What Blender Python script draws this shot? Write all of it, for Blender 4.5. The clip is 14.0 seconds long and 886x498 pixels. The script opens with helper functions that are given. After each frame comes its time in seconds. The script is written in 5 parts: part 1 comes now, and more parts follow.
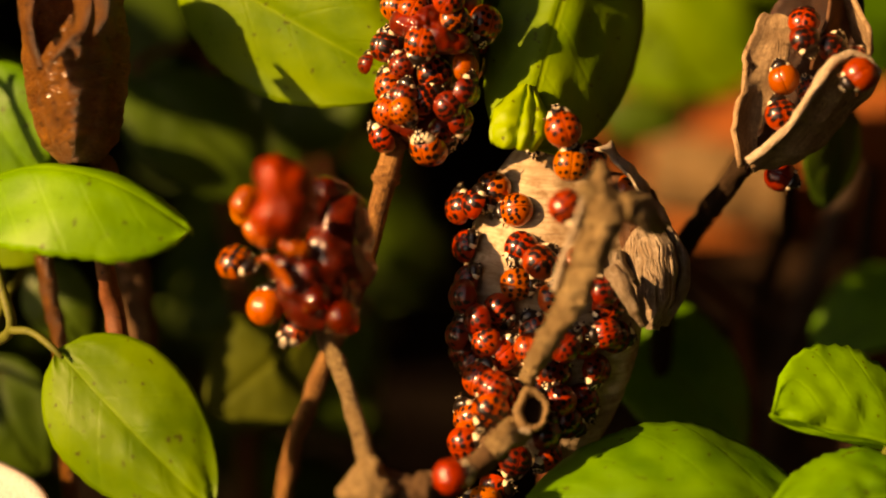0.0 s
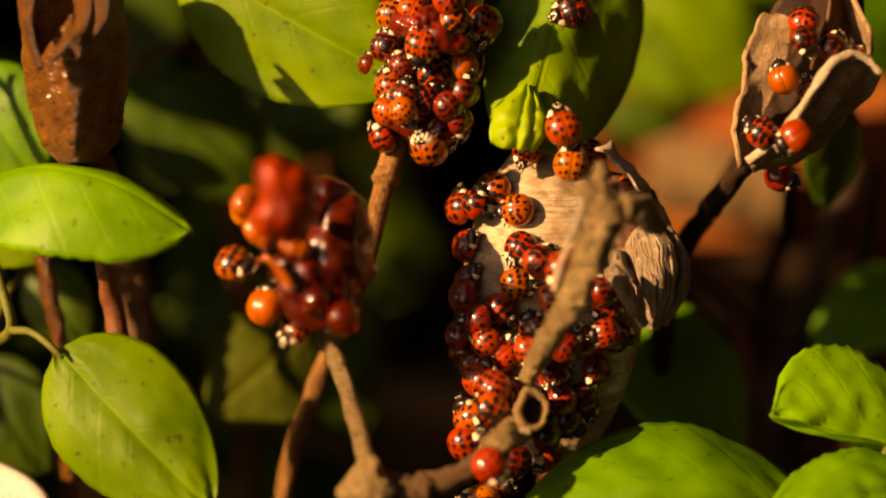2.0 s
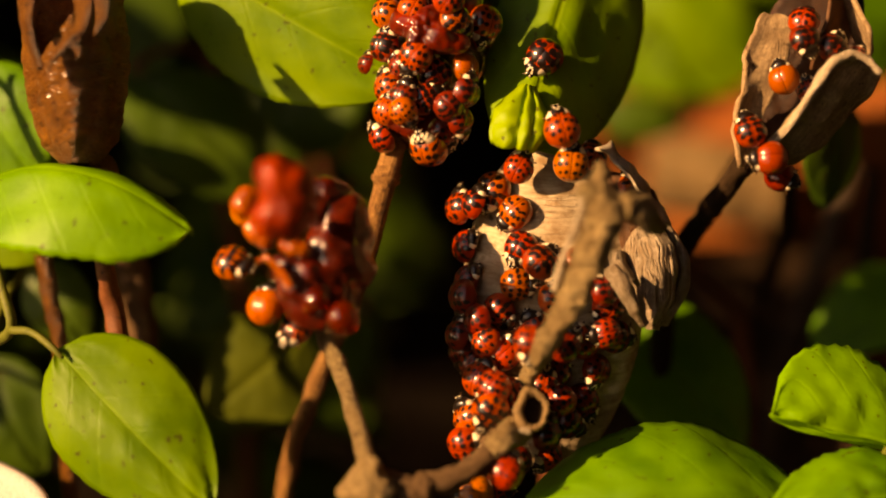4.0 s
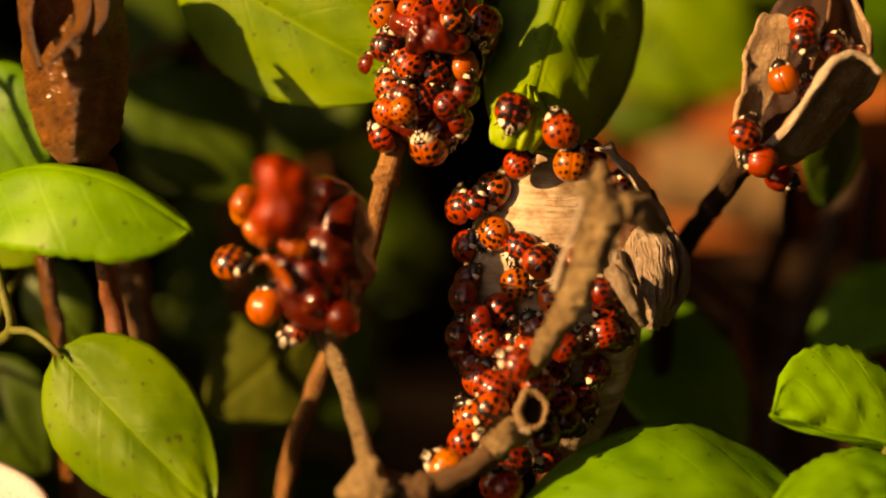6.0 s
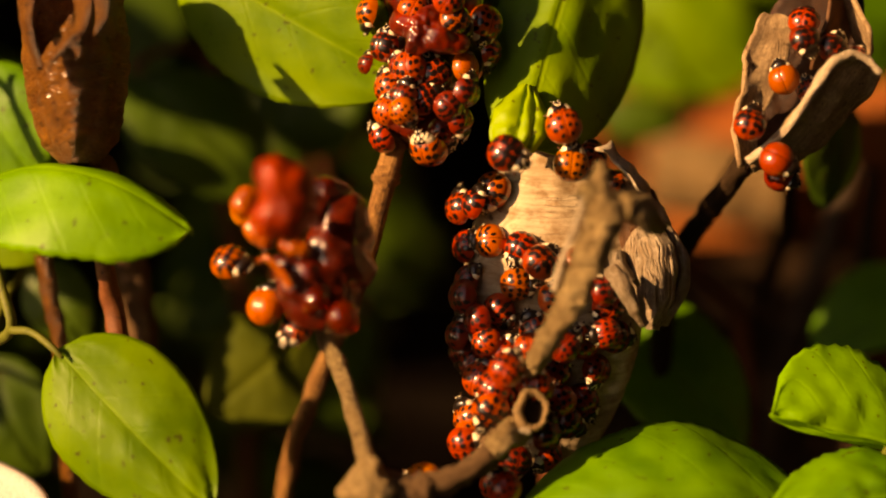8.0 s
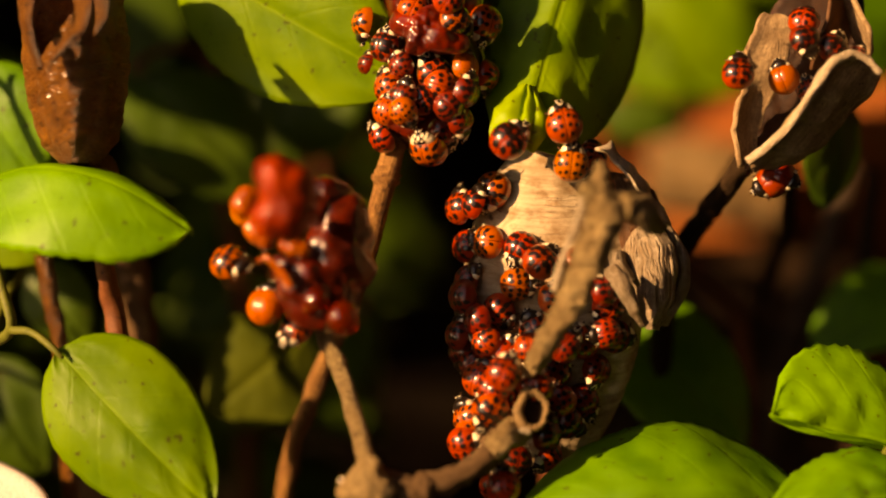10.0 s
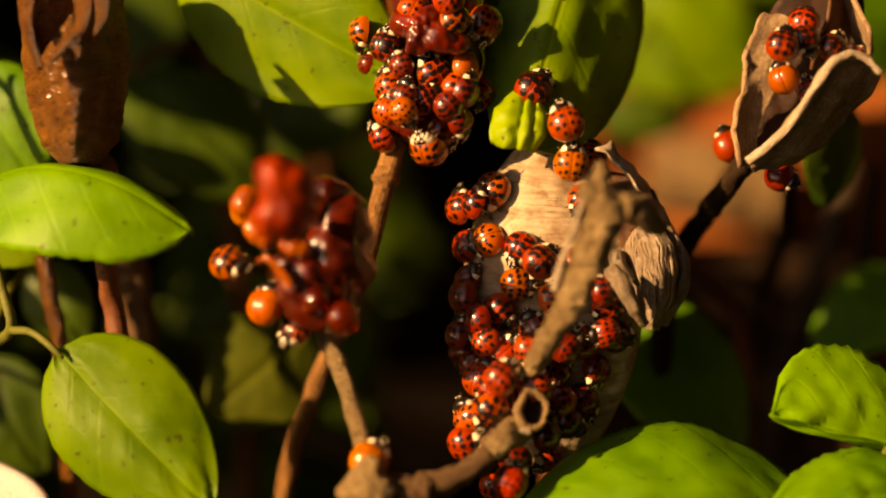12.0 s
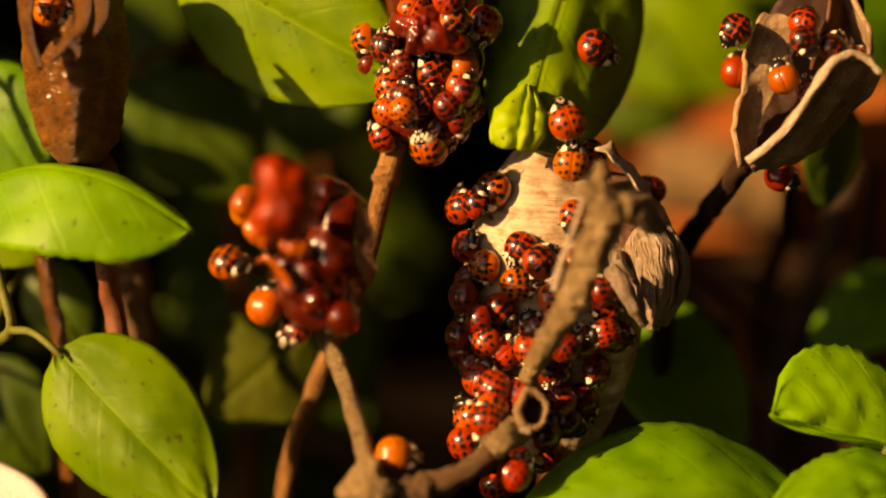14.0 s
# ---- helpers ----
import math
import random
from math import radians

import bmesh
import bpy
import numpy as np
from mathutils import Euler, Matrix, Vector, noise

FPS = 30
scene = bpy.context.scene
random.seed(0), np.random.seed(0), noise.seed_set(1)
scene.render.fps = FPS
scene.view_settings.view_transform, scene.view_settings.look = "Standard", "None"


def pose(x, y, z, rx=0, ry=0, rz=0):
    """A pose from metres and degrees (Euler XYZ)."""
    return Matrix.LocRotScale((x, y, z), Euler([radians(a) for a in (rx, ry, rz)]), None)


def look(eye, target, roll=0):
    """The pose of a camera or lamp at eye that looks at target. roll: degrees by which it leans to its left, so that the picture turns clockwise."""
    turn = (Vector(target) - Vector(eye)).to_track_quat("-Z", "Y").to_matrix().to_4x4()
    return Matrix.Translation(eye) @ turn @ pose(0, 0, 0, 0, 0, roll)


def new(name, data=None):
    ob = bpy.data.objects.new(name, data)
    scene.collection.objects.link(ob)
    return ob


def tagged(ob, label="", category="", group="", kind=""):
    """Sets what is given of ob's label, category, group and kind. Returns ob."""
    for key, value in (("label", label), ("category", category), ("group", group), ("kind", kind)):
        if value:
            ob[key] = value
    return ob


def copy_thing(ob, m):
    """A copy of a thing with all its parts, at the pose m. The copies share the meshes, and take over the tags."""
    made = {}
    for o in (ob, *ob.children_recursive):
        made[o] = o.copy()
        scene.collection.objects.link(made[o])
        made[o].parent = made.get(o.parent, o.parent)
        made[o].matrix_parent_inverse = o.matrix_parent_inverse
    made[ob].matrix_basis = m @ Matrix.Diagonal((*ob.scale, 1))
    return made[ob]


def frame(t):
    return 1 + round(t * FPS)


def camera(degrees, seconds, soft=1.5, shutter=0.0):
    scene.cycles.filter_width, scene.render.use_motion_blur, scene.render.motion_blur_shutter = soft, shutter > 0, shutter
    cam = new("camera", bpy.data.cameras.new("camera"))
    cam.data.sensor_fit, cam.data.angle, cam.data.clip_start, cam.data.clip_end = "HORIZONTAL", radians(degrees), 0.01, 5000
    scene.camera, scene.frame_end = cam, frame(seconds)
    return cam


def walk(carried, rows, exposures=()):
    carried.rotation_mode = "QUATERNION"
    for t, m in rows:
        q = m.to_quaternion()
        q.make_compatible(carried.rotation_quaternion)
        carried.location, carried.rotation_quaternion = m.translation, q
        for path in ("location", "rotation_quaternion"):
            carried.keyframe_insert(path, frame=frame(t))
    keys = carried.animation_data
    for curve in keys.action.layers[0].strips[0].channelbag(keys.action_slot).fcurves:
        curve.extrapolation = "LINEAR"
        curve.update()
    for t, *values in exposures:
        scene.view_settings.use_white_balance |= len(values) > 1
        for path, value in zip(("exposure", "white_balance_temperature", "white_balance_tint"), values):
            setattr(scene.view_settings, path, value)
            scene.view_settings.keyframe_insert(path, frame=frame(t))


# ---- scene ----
# ---- camera ----
EYE = (0, -328.1, 236.6)
cam = camera(24, 14.0, soft=1.95)
cam.data.dof.use_dof = True
cam.data.dof.focus_distance = 0.350
cam.data.dof.aperture_fstop = 4.2
SEAT = look([c * 0.001 for c in EYE], [c * 0.001 for c in (0, 0, 130)])
walk(cam, [(0, SEAT), (14, SEAT)], exposures=[(0, 0.76, 11500, 34), (14, 0.76, 11500, 34)])

# ---- light ----
world = bpy.data.worlds.new("world")
scene.world = world
world.use_nodes = True
sky = world.node_tree.nodes.new("ShaderNodeTexSky")
sky.sky_type = "NISHITA"
sky.sun_disc = False
sky.sun_elevation = radians(27)
sky.sun_rotation = radians(243)
world.node_tree.nodes["Background"].inputs["Strength"].default_value = 0.057
world.node_tree.links.new(sky.outputs[0], world.node_tree.nodes["Background"].inputs["Color"])
sun_data = bpy.data.lights.new("sun", "SUN")
sun_data.energy = 5.0
sun_data.angle = radians(0.6)
sun_data.color = (1.0, 0.77, 0.47)
sun = new("sun", sun_data)
sun.matrix_world = look((-0.79, -0.40, 0.46), (0, 0, 0))


# ---- material helpers ----
class Mat:
    """A node material with short ways to add nodes."""

    def __init__(self, name, rough=0.5, spec=0.5):
        self.m = bpy.data.materials.new(name)
        self.m.use_nodes = True
        self.t = self.m.node_tree
        self.b = self.t.nodes["Principled BSDF"]
        self.b.inputs["Roughness"].default_value = rough
        self.b.inputs["Specular IOR Level"].default_value = spec

    def n(self, kind, ins=None, **props):
        node = self.t.nodes.new("ShaderNode" + kind)
        for k, v in props.items():
            if k == "operation":
                node.operation = v
            elif k == "data_type":
                node.data_type = v
            elif k == "blend_type":
                node.blend_type = v
            elif k == "feature":
                node.feature = v
        for k, v in (ins or {}).items():
            if isinstance(v, bpy.types.NodeSocket):
                self.t.links.new(v, node.inputs[k])
            else:
                node.inputs[k].default_value = v
        return node

    def math(self, op, a, b=0.0, c=0.0):
        return self.n("Math", {0: a, 1: b, 2: c}, operation=op).outputs[0]

    def noise(self, scale, vec=None, detail=4.0, rough=0.55):
        ins = {"Scale": scale, "Detail": detail, "Roughness": rough}
        if vec is not None:
            ins["Vector"] = vec
        return self.n("TexNoise", ins).outputs["Fac"]

    def ramp(self, fac, lo, hi, a, b):
        """fac from lo..hi mixes colour or number a into b."""
        f = self.n("MapRange", {"Value": fac, "From Min": lo, "From Max": hi}).outputs[0]
        return self.mix(f, a, b)

    def mix(self, f, a, b, blend="MIX"):
        node = self.n("Mix", {0: f, 6: self.c4(a), 7: self.c4(b)}, data_type="RGBA", blend_type=blend)
        return node.outputs[2]

    @staticmethod
    def c4(c):
        return (*c, 1.0) if isinstance(c, tuple) and len(c) == 3 else c

    def band(self, v, lo, hi):
        return self.n("MapRange", {"Value": v, "From Min": lo, "From Max": hi}).outputs[0]

    def put(self, socket, v):
        if isinstance(v, bpy.types.NodeSocket):
            self.t.links.new(v, self.b.inputs[socket])
        else:
            self.b.inputs[socket].default_value = v

    def bump(self, h, strength, dist):
        o = self.n("Bump", {"Height": h, "Strength": strength, "Distance": dist}).outputs[0]
        self.put("Normal", o)

    def coords(self, which="Object"):
        return self.n("TexCoord").outputs[which]


def leaf_material(name, dark, light, gloss=0.5):
    """Basil leaf: veins from the blade's own coordinates, blotches, brown specks, light shining through."""
    k = Mat(name, gloss, 0.35)
    uv = k.n("SeparateXYZ", {0: k.coords("UV")})
    s = k.math("ABSOLUTE", k.math("SUBTRACT", uv.outputs[0], 0.5))
    rib = k.band(s, 0.022, 0.006)
    side = k.math("FRACT", k.math("MULTIPLY", k.math("SUBTRACT", uv.outputs[1], k.math("MULTIPLY", s, 0.62)), 5.0))
    lat = k.band(k.math("ABSOLUTE", k.math("SUBTRACT", side, 0.5)), 0.07, 0.0)
    vein = k.math("MAXIMUM", rib, k.math("MULTIPLY", lat, 0.28))
    big = k.noise(90.0, k.coords(), 3.0)
    fine = k.noise(900.0, k.coords(), 3.0)
    col = k.ramp(big, 0.35, 0.65, dark, light)
    col = k.ramp(fine, 0.3, 0.75, col, k.mix(0.25, col, light))
    col = k.mix(k.math("MULTIPLY", vein, 0.35), col, (min(1, light[0] * 1.5), min(1, light[1] * 1.35), light[2] * 1.6))
    speck = k.band(k.noise(650.0, k.coords(), 1.0), 0.705, 0.735)
    col = k.mix(k.math("MULTIPLY", speck, 0.75), col, (0.07, 0.035, 0.01))
    k.put("Base Color", col)
    k.bump(k.math("SUBTRACT", k.math("MULTIPLY", fine, 0.6), vein), 0.38, 0.0004)
    tr = k.n("BsdfTranslucent", {"Color": k.mix(0.5, col, (0.35, 0.5, 0.02))})
    out = k.t.nodes["Material Output"]
    mixed = k.n("MixShader", {0: 0.38, 1: k.b.outputs[0], 2: tr.outputs[0]})
    k.t.links.new(mixed.outputs[0], out.inputs[0])
    return k.m


def fibre_material(name, dark, light, rough=0.7, scale=1.0, spec=0.3, bump=0.6, grit=0.5, deep=0.0008, along=3.0):
    """Dry plant fibre: broad and fine streaks along the piece, stains, gritty bark, small dark pits."""
    k = Mat(name, rough, spec)
    uv = k.n("Mapping", {"Vector": k.coords("UV"), "Scale": (34.0 * scale, along, 1.0)}).outputs[0]
    fine = k.noise(3.0, uv, 5.0, 0.65)
    broad = k.noise(0.55, uv, 4.0, 0.7)
    streak = k.math("ADD", k.math("MULTIPLY", fine, 0.45), k.math("MULTIPLY", broad, 0.55))
    blot = k.noise(260.0, k.coords(), 5.0, 0.6)
    sand = k.noise(1500.0, k.coords(), 4.0, 0.7)
    col = k.ramp(streak, 0.34, 0.66, dark, light)
    col = k.ramp(blot, 0.38, 0.66, k.mix(0.6, col, dark), col)
    col = k.ramp(sand, 0.35, 0.62, k.mix(grit, col, tuple(c * 0.5 for c in dark)), col)
    pit = k.band(k.noise(620.0, k.coords(), 2.0), 0.64, 0.71)
    col = k.mix(k.math("MULTIPLY", pit, 0.7), col, tuple(c * 0.3 for c in dark))
    k.put("Base Color", col)
    h = k.math("ADD", k.math("MULTIPLY", streak, 1.4), k.math("ADD", k.math("MULTIPLY", blot, 0.6), k.math("MULTIPLY", sand, grit)))
    k.bump(h, bump, deep)
    return k.m


def grain_material(name, dark, light, rough=0.8, scale=1.0, bump=0.5, spec=0.3):
    k = Mat(name, rough, spec)
    a = k.noise(60.0 * scale, k.coords(), 6.0, 0.65)
    b = k.noise(600.0 * scale, k.coords(), 3.0)
    col = k.ramp(a, 0.32, 0.68, dark, light)
    col = k.ramp(b, 0.3, 0.7, k.mix(0.4, col, dark), col)
    k.put("Base Color", col)
    k.bump(k.math("ADD", a, k.math("MULTIPLY", b, 0.4)), bump, 0.0015)
    return k.m


def nearest(k, pt, marks):
    """How far pt lies from the nearest of the marks (x, y, radius in mm), in radii."""
    near = None
    for sx, sy, r in marks:
        d = k.n("VectorMath", {0: pt, 1: (sx * 0.001, sy * 0.001, 0.0)}, operation="DISTANCE").outputs["Value"]
        d = k.math("DIVIDE", d, r * 0.001)
        near = d if near is None else k.math("MINIMUM", near, d)
    return near


def elytron_material(spots, rough_edge=0.00024):
    """Glossy wing case; its colour is the object's colour, its alpha scales the black spots."""
    k = Mat("wing_case", 0.38, 0.25)
    info = k.n("ObjectInfo")
    base = info.outputs["Color"]
    shift = k.n("CombineXYZ", {0: k.math("MULTIPLY", info.outputs["Random"], 3.0), 1: 0.0, 2: 0.0}).outputs[0]
    where = k.n("VectorMath", {0: k.coords(), 1: shift}, operation="ADD").outputs[0]
    xyz = k.n("SeparateXYZ", {0: k.coords()})
    warp = k.math("MULTIPLY", k.math("SUBTRACT", k.noise(700.0, where, 2.0), 0.5), rough_edge * 2)
    drift = k.math("MULTIPLY", k.math("SUBTRACT", k.noise(450.0, where, 1.0), 0.5), rough_edge * 2)
    x = k.math("ADD", k.math("ABSOLUTE", xyz.outputs[0]), drift)
    y = k.math("ADD", xyz.outputs[1], warp)
    pt = k.n("CombineXYZ", {0: x, 1: y, 2: 0.0}).outputs[0]
    near = nearest(k, pt, spots)
    edge = k.math("MULTIPLY", info.outputs["Alpha"], k.math("ADD", k.math("MULTIPLY", k.noise(300.0, where, 1.0), 0.8), 0.92))
    spot = k.n("MapRange", {"Value": k.math("SUBTRACT", near, edge), "From Min": 0.12, "From Max": -0.14}).outputs[0]
    mott = k.noise(420.0, where, 3.0)
    col = k.ramp(mott, 0.3, 0.7, k.mix(0.35, base, (0.20, 0.012, 0.0)), base)
    seam = k.band(k.math("ABSOLUTE", xyz.outputs[0]), 0.00010, 0.00003)
    col = k.mix(k.math("MULTIPLY", seam, 0.7), col, (0.05, 0.006, 0.001))
    k.put("Base Color", k.mix(spot, col, (0.010, 0.004, 0.003)))
    k.put("Coat Weight", 1.0)
    k.put("Coat Roughness", 0.14)
    k.put("Subsurface Weight", 0.10)
    k.put("Subsurface Radius", (0.0012, 0.0003, 0.0001))
    k.bump(k.noise(3000.0, k.coords(), 2.0), 0.10, 0.0001)
    return k.m


def pronotum_material(name, pale_marks):
    """The shield behind the head: black, with cream patches at (x, y, radius) on both halves."""
    k = Mat(name, 0.3, 0.4)
    xyz = k.n("SeparateXYZ", {0: k.coords()})
    pt = k.n("CombineXYZ", {0: k.math("ABSOLUTE", xyz.outputs[0]), 1: xyz.outputs[1], 2: 0.0}).outputs[0]
    k.put("Base Color", k.mix(k.band(nearest(k, pt, pale_marks), 0.92, 1.08), (0.86, 0.74, 0.52), (0.010, 0.006, 0.004)))
    k.put("Coat Weight", 0.6)
    k.put("Coat Roughness", 0.08)
    return k.m


def plain(name, col, rough, spec=0.5, coat=0.0):
    k = Mat(name, rough, spec)
    v = k.noise(1500.0, k.coords(), 3.0)
    k.put("Base Color", k.ramp(v, 0.3, 0.7, tuple(c * 0.7 for c in col), col))
    k.put("Coat Weight", coat)
    k.bump(v, 0.1, 0.0002)
    return k.m


LEAF = leaf_material("leaf", (0.125, 0.29, 0.012), (0.23, 0.42, 0.02))
LEAF_LIME = leaf_material("leaf_lime", (0.11, 0.33, 0.012), (0.20, 0.50, 0.02))
LEAF_MID = leaf_material("leaf_mid", (0.095, 0.235, 0.008), (0.175, 0.345, 0.012), 0.52)
LEAF_GREEN = leaf_material("leaf_green", (0.065, 0.24, 0.012), (0.14, 0.38, 0.02))
LEAF_TIP = leaf_material("leaf_tip", (0.27, 0.46, 0.02), (0.36, 0.56, 0.03))
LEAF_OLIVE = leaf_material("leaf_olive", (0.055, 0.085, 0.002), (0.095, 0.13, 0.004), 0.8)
# Darkened leaf green: the shade on the rear leaves is in the colour.
LEAF_SHADE = leaf_material("leaf_shade", (0.04, 0.10, 0.008), (0.078, 0.165, 0.014))
STALK = fibre_material("green_stalk", (0.10, 0.13, 0.02), (0.21, 0.22, 0.035), 0.55, bump=0.2)
RED_STALK = fibre_material("red_stalk", (0.16, 0.05, 0.02), (0.34, 0.13, 0.05), 0.5, bump=0.3)
TWIG = fibre_material("dry_twig", (0.36, 0.22, 0.085), (0.98, 0.77, 0.40), 0.65, 0.5, 0.35, 1.0, 0.75, 0.0026)
AMBER_TWIG = fibre_material("amber_twig", (0.20, 0.085, 0.028), (0.62, 0.34, 0.12), 0.75, 0.3, 0.25, 1.0, 0.6)
HUSK = fibre_material("pale_husk", (0.52, 0.39, 0.24), (0.95, 0.86, 0.68), 0.55, 0.16, 0.4, 1.0, 0.35, 0.0011, 9.0)
FLAP = fibre_material("husk_flap", (0.30, 0.19, 0.10), (0.90, 0.79, 0.60), 0.6, 1.3, 0.35, 1.0, 0.4, 0.0012, 2.5)
BROWN_HUSK = fibre_material("brown_husk", (0.15, 0.048, 0.006), (0.62, 0.26, 0.05), 0.34, 0.4, 0.5, 1.0, 0.3, 0.003, 30.0)
BROWN_HUSK.node_tree.nodes["Principled BSDF"].inputs["Coat Weight"].default_value = 0.12
BROWN_HUSK.node_tree.nodes["Principled BSDF"].inputs["Coat Roughness"].default_value = 0.15
CAPSULE_RIM = fibre_material("capsule_rim", (0.16, 0.055, 0.010), (0.52, 0.22, 0.05), 0.42, 0.5, 0.4, 0.9, 0.4, 0.0016, 12.0)
TAN_HUSK = fibre_material("tan_husk", (0.30, 0.18, 0.09), (0.80, 0.60, 0.36), 0.75, 0.6, 0.25, 1.0, 0.5, 0.0012)


def husk_material(name, dark, light, stain):
    """Weathered papery husk: fine fibres lying across, broad stains, cracks and a few pits."""
    k = Mat(name, 0.62, 0.3)
    lie = k.n("Mapping", {"Vector": k.coords(), "Rotation": (0.0, 0.12, 0.0), "Scale": (70.0, 70.0, 620.0)}).outputs[0]
    fibre = k.noise(1.0, lie, 6.0, 0.7)
    thread = k.noise(3.2, lie, 4.0, 0.7)
    blot = k.noise(120.0, k.coords(), 5.0, 0.6)
    grit = k.noise(1600.0, k.coords(), 3.0, 0.7)
    col = k.ramp(fibre, 0.30, 0.55, dark, light)
    col = k.ramp(thread, 0.30, 0.50, k.mix(0.35, col, dark), col)
    col = k.ramp(blot, 0.50, 0.72, col, k.mix(0.6, col, stain))
    fleck = k.noise(330.0, k.coords(), 4.0, 0.65)
    col = k.ramp(fleck, 0.50, 0.66, col, k.mix(0.65, col, stain))
    crack = k.band(k.math("ABSOLUTE", k.math("SUBTRACT", k.noise(0.8, lie, 3.0), 0.5)), 0.012, 0.0)
    crack = k.math("MULTIPLY", crack, k.band(k.noise(170.0, k.coords(), 2.0), 0.45, 0.6))
    col = k.mix(k.math("MULTIPLY", crack, 0.5), col, tuple(c * 0.5 for c in stain))
    pit = k.band(k.noise(420.0, k.coords(), 2.0), 0.70, 0.75)
    col = k.mix(k.math("MULTIPLY", pit, 0.8), col, tuple(c * 0.3 for c in stain))
    k.put("Base Color", col)
    h = k.math("ADD", k.math("MULTIPLY", fibre, 1.2), k.math("ADD", k.math("MULTIPLY", thread, 0.7), k.math("MULTIPLY", grit, 0.25)))
    k.bump(k.math("SUBTRACT", h, k.math("MULTIPLY", crack, 0.5)), 0.7, 0.0005)
    return k.m


SHELL = husk_material("papery_husk", (0.26, 0.17, 0.085), (0.60, 0.485, 0.325), (0.22, 0.115, 0.04))
# Dark brown pod lining, darkened further to paint in the shade inside.
POD_SHADED_LINING = fibre_material("pod_shaded_lining", (0.03, 0.011, 0.005), (0.13, 0.052, 0.02), 0.5, 0.6, 0.4, 0.8)
# Brown inner husk; part of its darkness is shade put into the colour.
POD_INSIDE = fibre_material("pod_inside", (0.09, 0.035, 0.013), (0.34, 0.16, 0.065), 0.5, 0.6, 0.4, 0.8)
# Near-black colour that paints the shade inside the hollow twig.
BORE_SHADE = grain_material("bore_shade", (0.006, 0.004, 0.002), (0.025, 0.014, 0.007), 0.95, 3.0, 0.6, 0.1)


def pulp_material(name, dark, light, bump=0.35, wet=1.0, gloss=0.14):
    """Wet fruit pulp: clots of darker and lighter red, light sinking in, a smooth wet skin."""
    k = Mat(name, 0.3, 0.4)
    clot = k.noise(170.0, k.coords(), 3.0, 0.55)
    fine = k.noise(700.0, k.coords(), 2.0)
    k.put("Base Color", k.ramp(k.math("ADD", k.math("MULTIPLY", clot, 0.8), k.math("MULTIPLY", fine, 0.2)), 0.38, 0.62, dark, light))
    k.put("Coat Weight", wet)
    k.put("Coat Roughness", gloss)
    k.put("Subsurface Weight", 0.3)
    k.put("Subsurface Radius", (0.004, 0.0007, 0.0002))
    k.bump(k.math("ADD", clot, k.math("MULTIPLY", fine, 0.2)), bump, 0.0009)
    return k.m


JELLY = pulp_material("fruit_jelly", (0.016, 0.0025, 0.001), (0.115, 0.011, 0.003), 0.8, 1.0, 0.07)
WET_RED = pulp_material("wet_red_jelly", (0.07, 0.006, 0.002), (0.26, 0.020, 0.004), 0.5)
TONGUE = pulp_material("fruit_tongue", (0.12, 0.009, 0.002), (0.36, 0.034, 0.004), 0.12, 0.12)
DARK_JELLY = pulp_material("dark_fruit_jelly", (0.02, 0.003, 0.001), (0.12, 0.010, 0.003))
TONGUE.node_tree.nodes["Principled BSDF"].inputs["Roughness"].default_value = 0.5
TONGUE.node_tree.nodes["Principled BSDF"].inputs["Specular IOR Level"].default_value = 0.2
SYRUP = pulp_material("clear_red_syrup", (0.42, 0.030, 0.004), (0.62, 0.075, 0.008), 0.15, 1.0, 0.04)
SYRUP.node_tree.nodes["Principled BSDF"].inputs["Transmission Weight"].default_value = 0.85
SYRUP.node_tree.nodes["Principled BSDF"].inputs["Roughness"].default_value = 0.12
AMBER = pulp_material("amber_jelly", (0.24, 0.040, 0.005), (0.46, 0.11, 0.012), 0.15)
ELYTRA = [elytron_material([(0.75, 1.25, 0.30), (1.85, 0.95, 0.33), (0.0, 1.60, 0.26), (0.70, 0.05, 0.38), (1.62, -0.15, 0.38), (2.45, -0.45, 0.32), (0.75, -1.45, 0.36), (1.70, -1.60, 0.36), (0.80, -2.70, 0.30)]),
          elytron_material([(0.90, 1.15, 0.24), (2.05, 0.75, 0.30), (0.0, 1.65, 0.2), (0.85, -0.15, 0.28), (1.80, -0.40, 0.34), (2.50, -0.9, 0.22), (0.62, -1.55, 0.32), (1.60, -1.85, 0.26), (1.0, -2.65, 0.20)]),
          elytron_material([(0.70, 1.05, 0.34), (1.80, 1.05, 0.29), (0.62, -0.20, 0.38), (1.22, -0.05, 0.27), (1.95, -0.15, 0.34), (2.5, -0.7, 0.27), (0.85, -1.40, 0.34), (1.45, -1.25, 0.24), (1.9, -1.55, 0.32), (0.70, -2.65, 0.30)], 0.00042),
          elytron_material([(0.80, 1.20, 0.16), (1.95, 0.85, 0.20), (0.75, 0.0, 0.22), (1.70, -0.25, 0.22), (2.45, -0.6, 0.18), (0.70, -1.50, 0.20), (1.65, -1.75, 0.18)])]
SHIELD = pronotum_material("shield", [(1.62, 1.70, 0.50), (1.50, 2.12, 0.42), (0.42, 2.95, 0.18), (0.0, 2.42, 0.15), (0.30, 2.62, 0.13)])
DARK_SHIELD = pronotum_material("dark_shield", [(1.75, 1.55, 0.34), (1.70, 1.9, 0.26)])
PALE_SHIELD = pronotum_material("pale_shield", [(1.50, 1.80, 0.52), (1.05, 2.50, 0.30), (0.0, 2.72, 0.24), (0.45, 2.30, 0.20), (0.62, 2.95, 0.2)])
BLACK = plain("black_chitin", (0.015, 0.01, 0.008), 0.2, 0.5, 0.3)
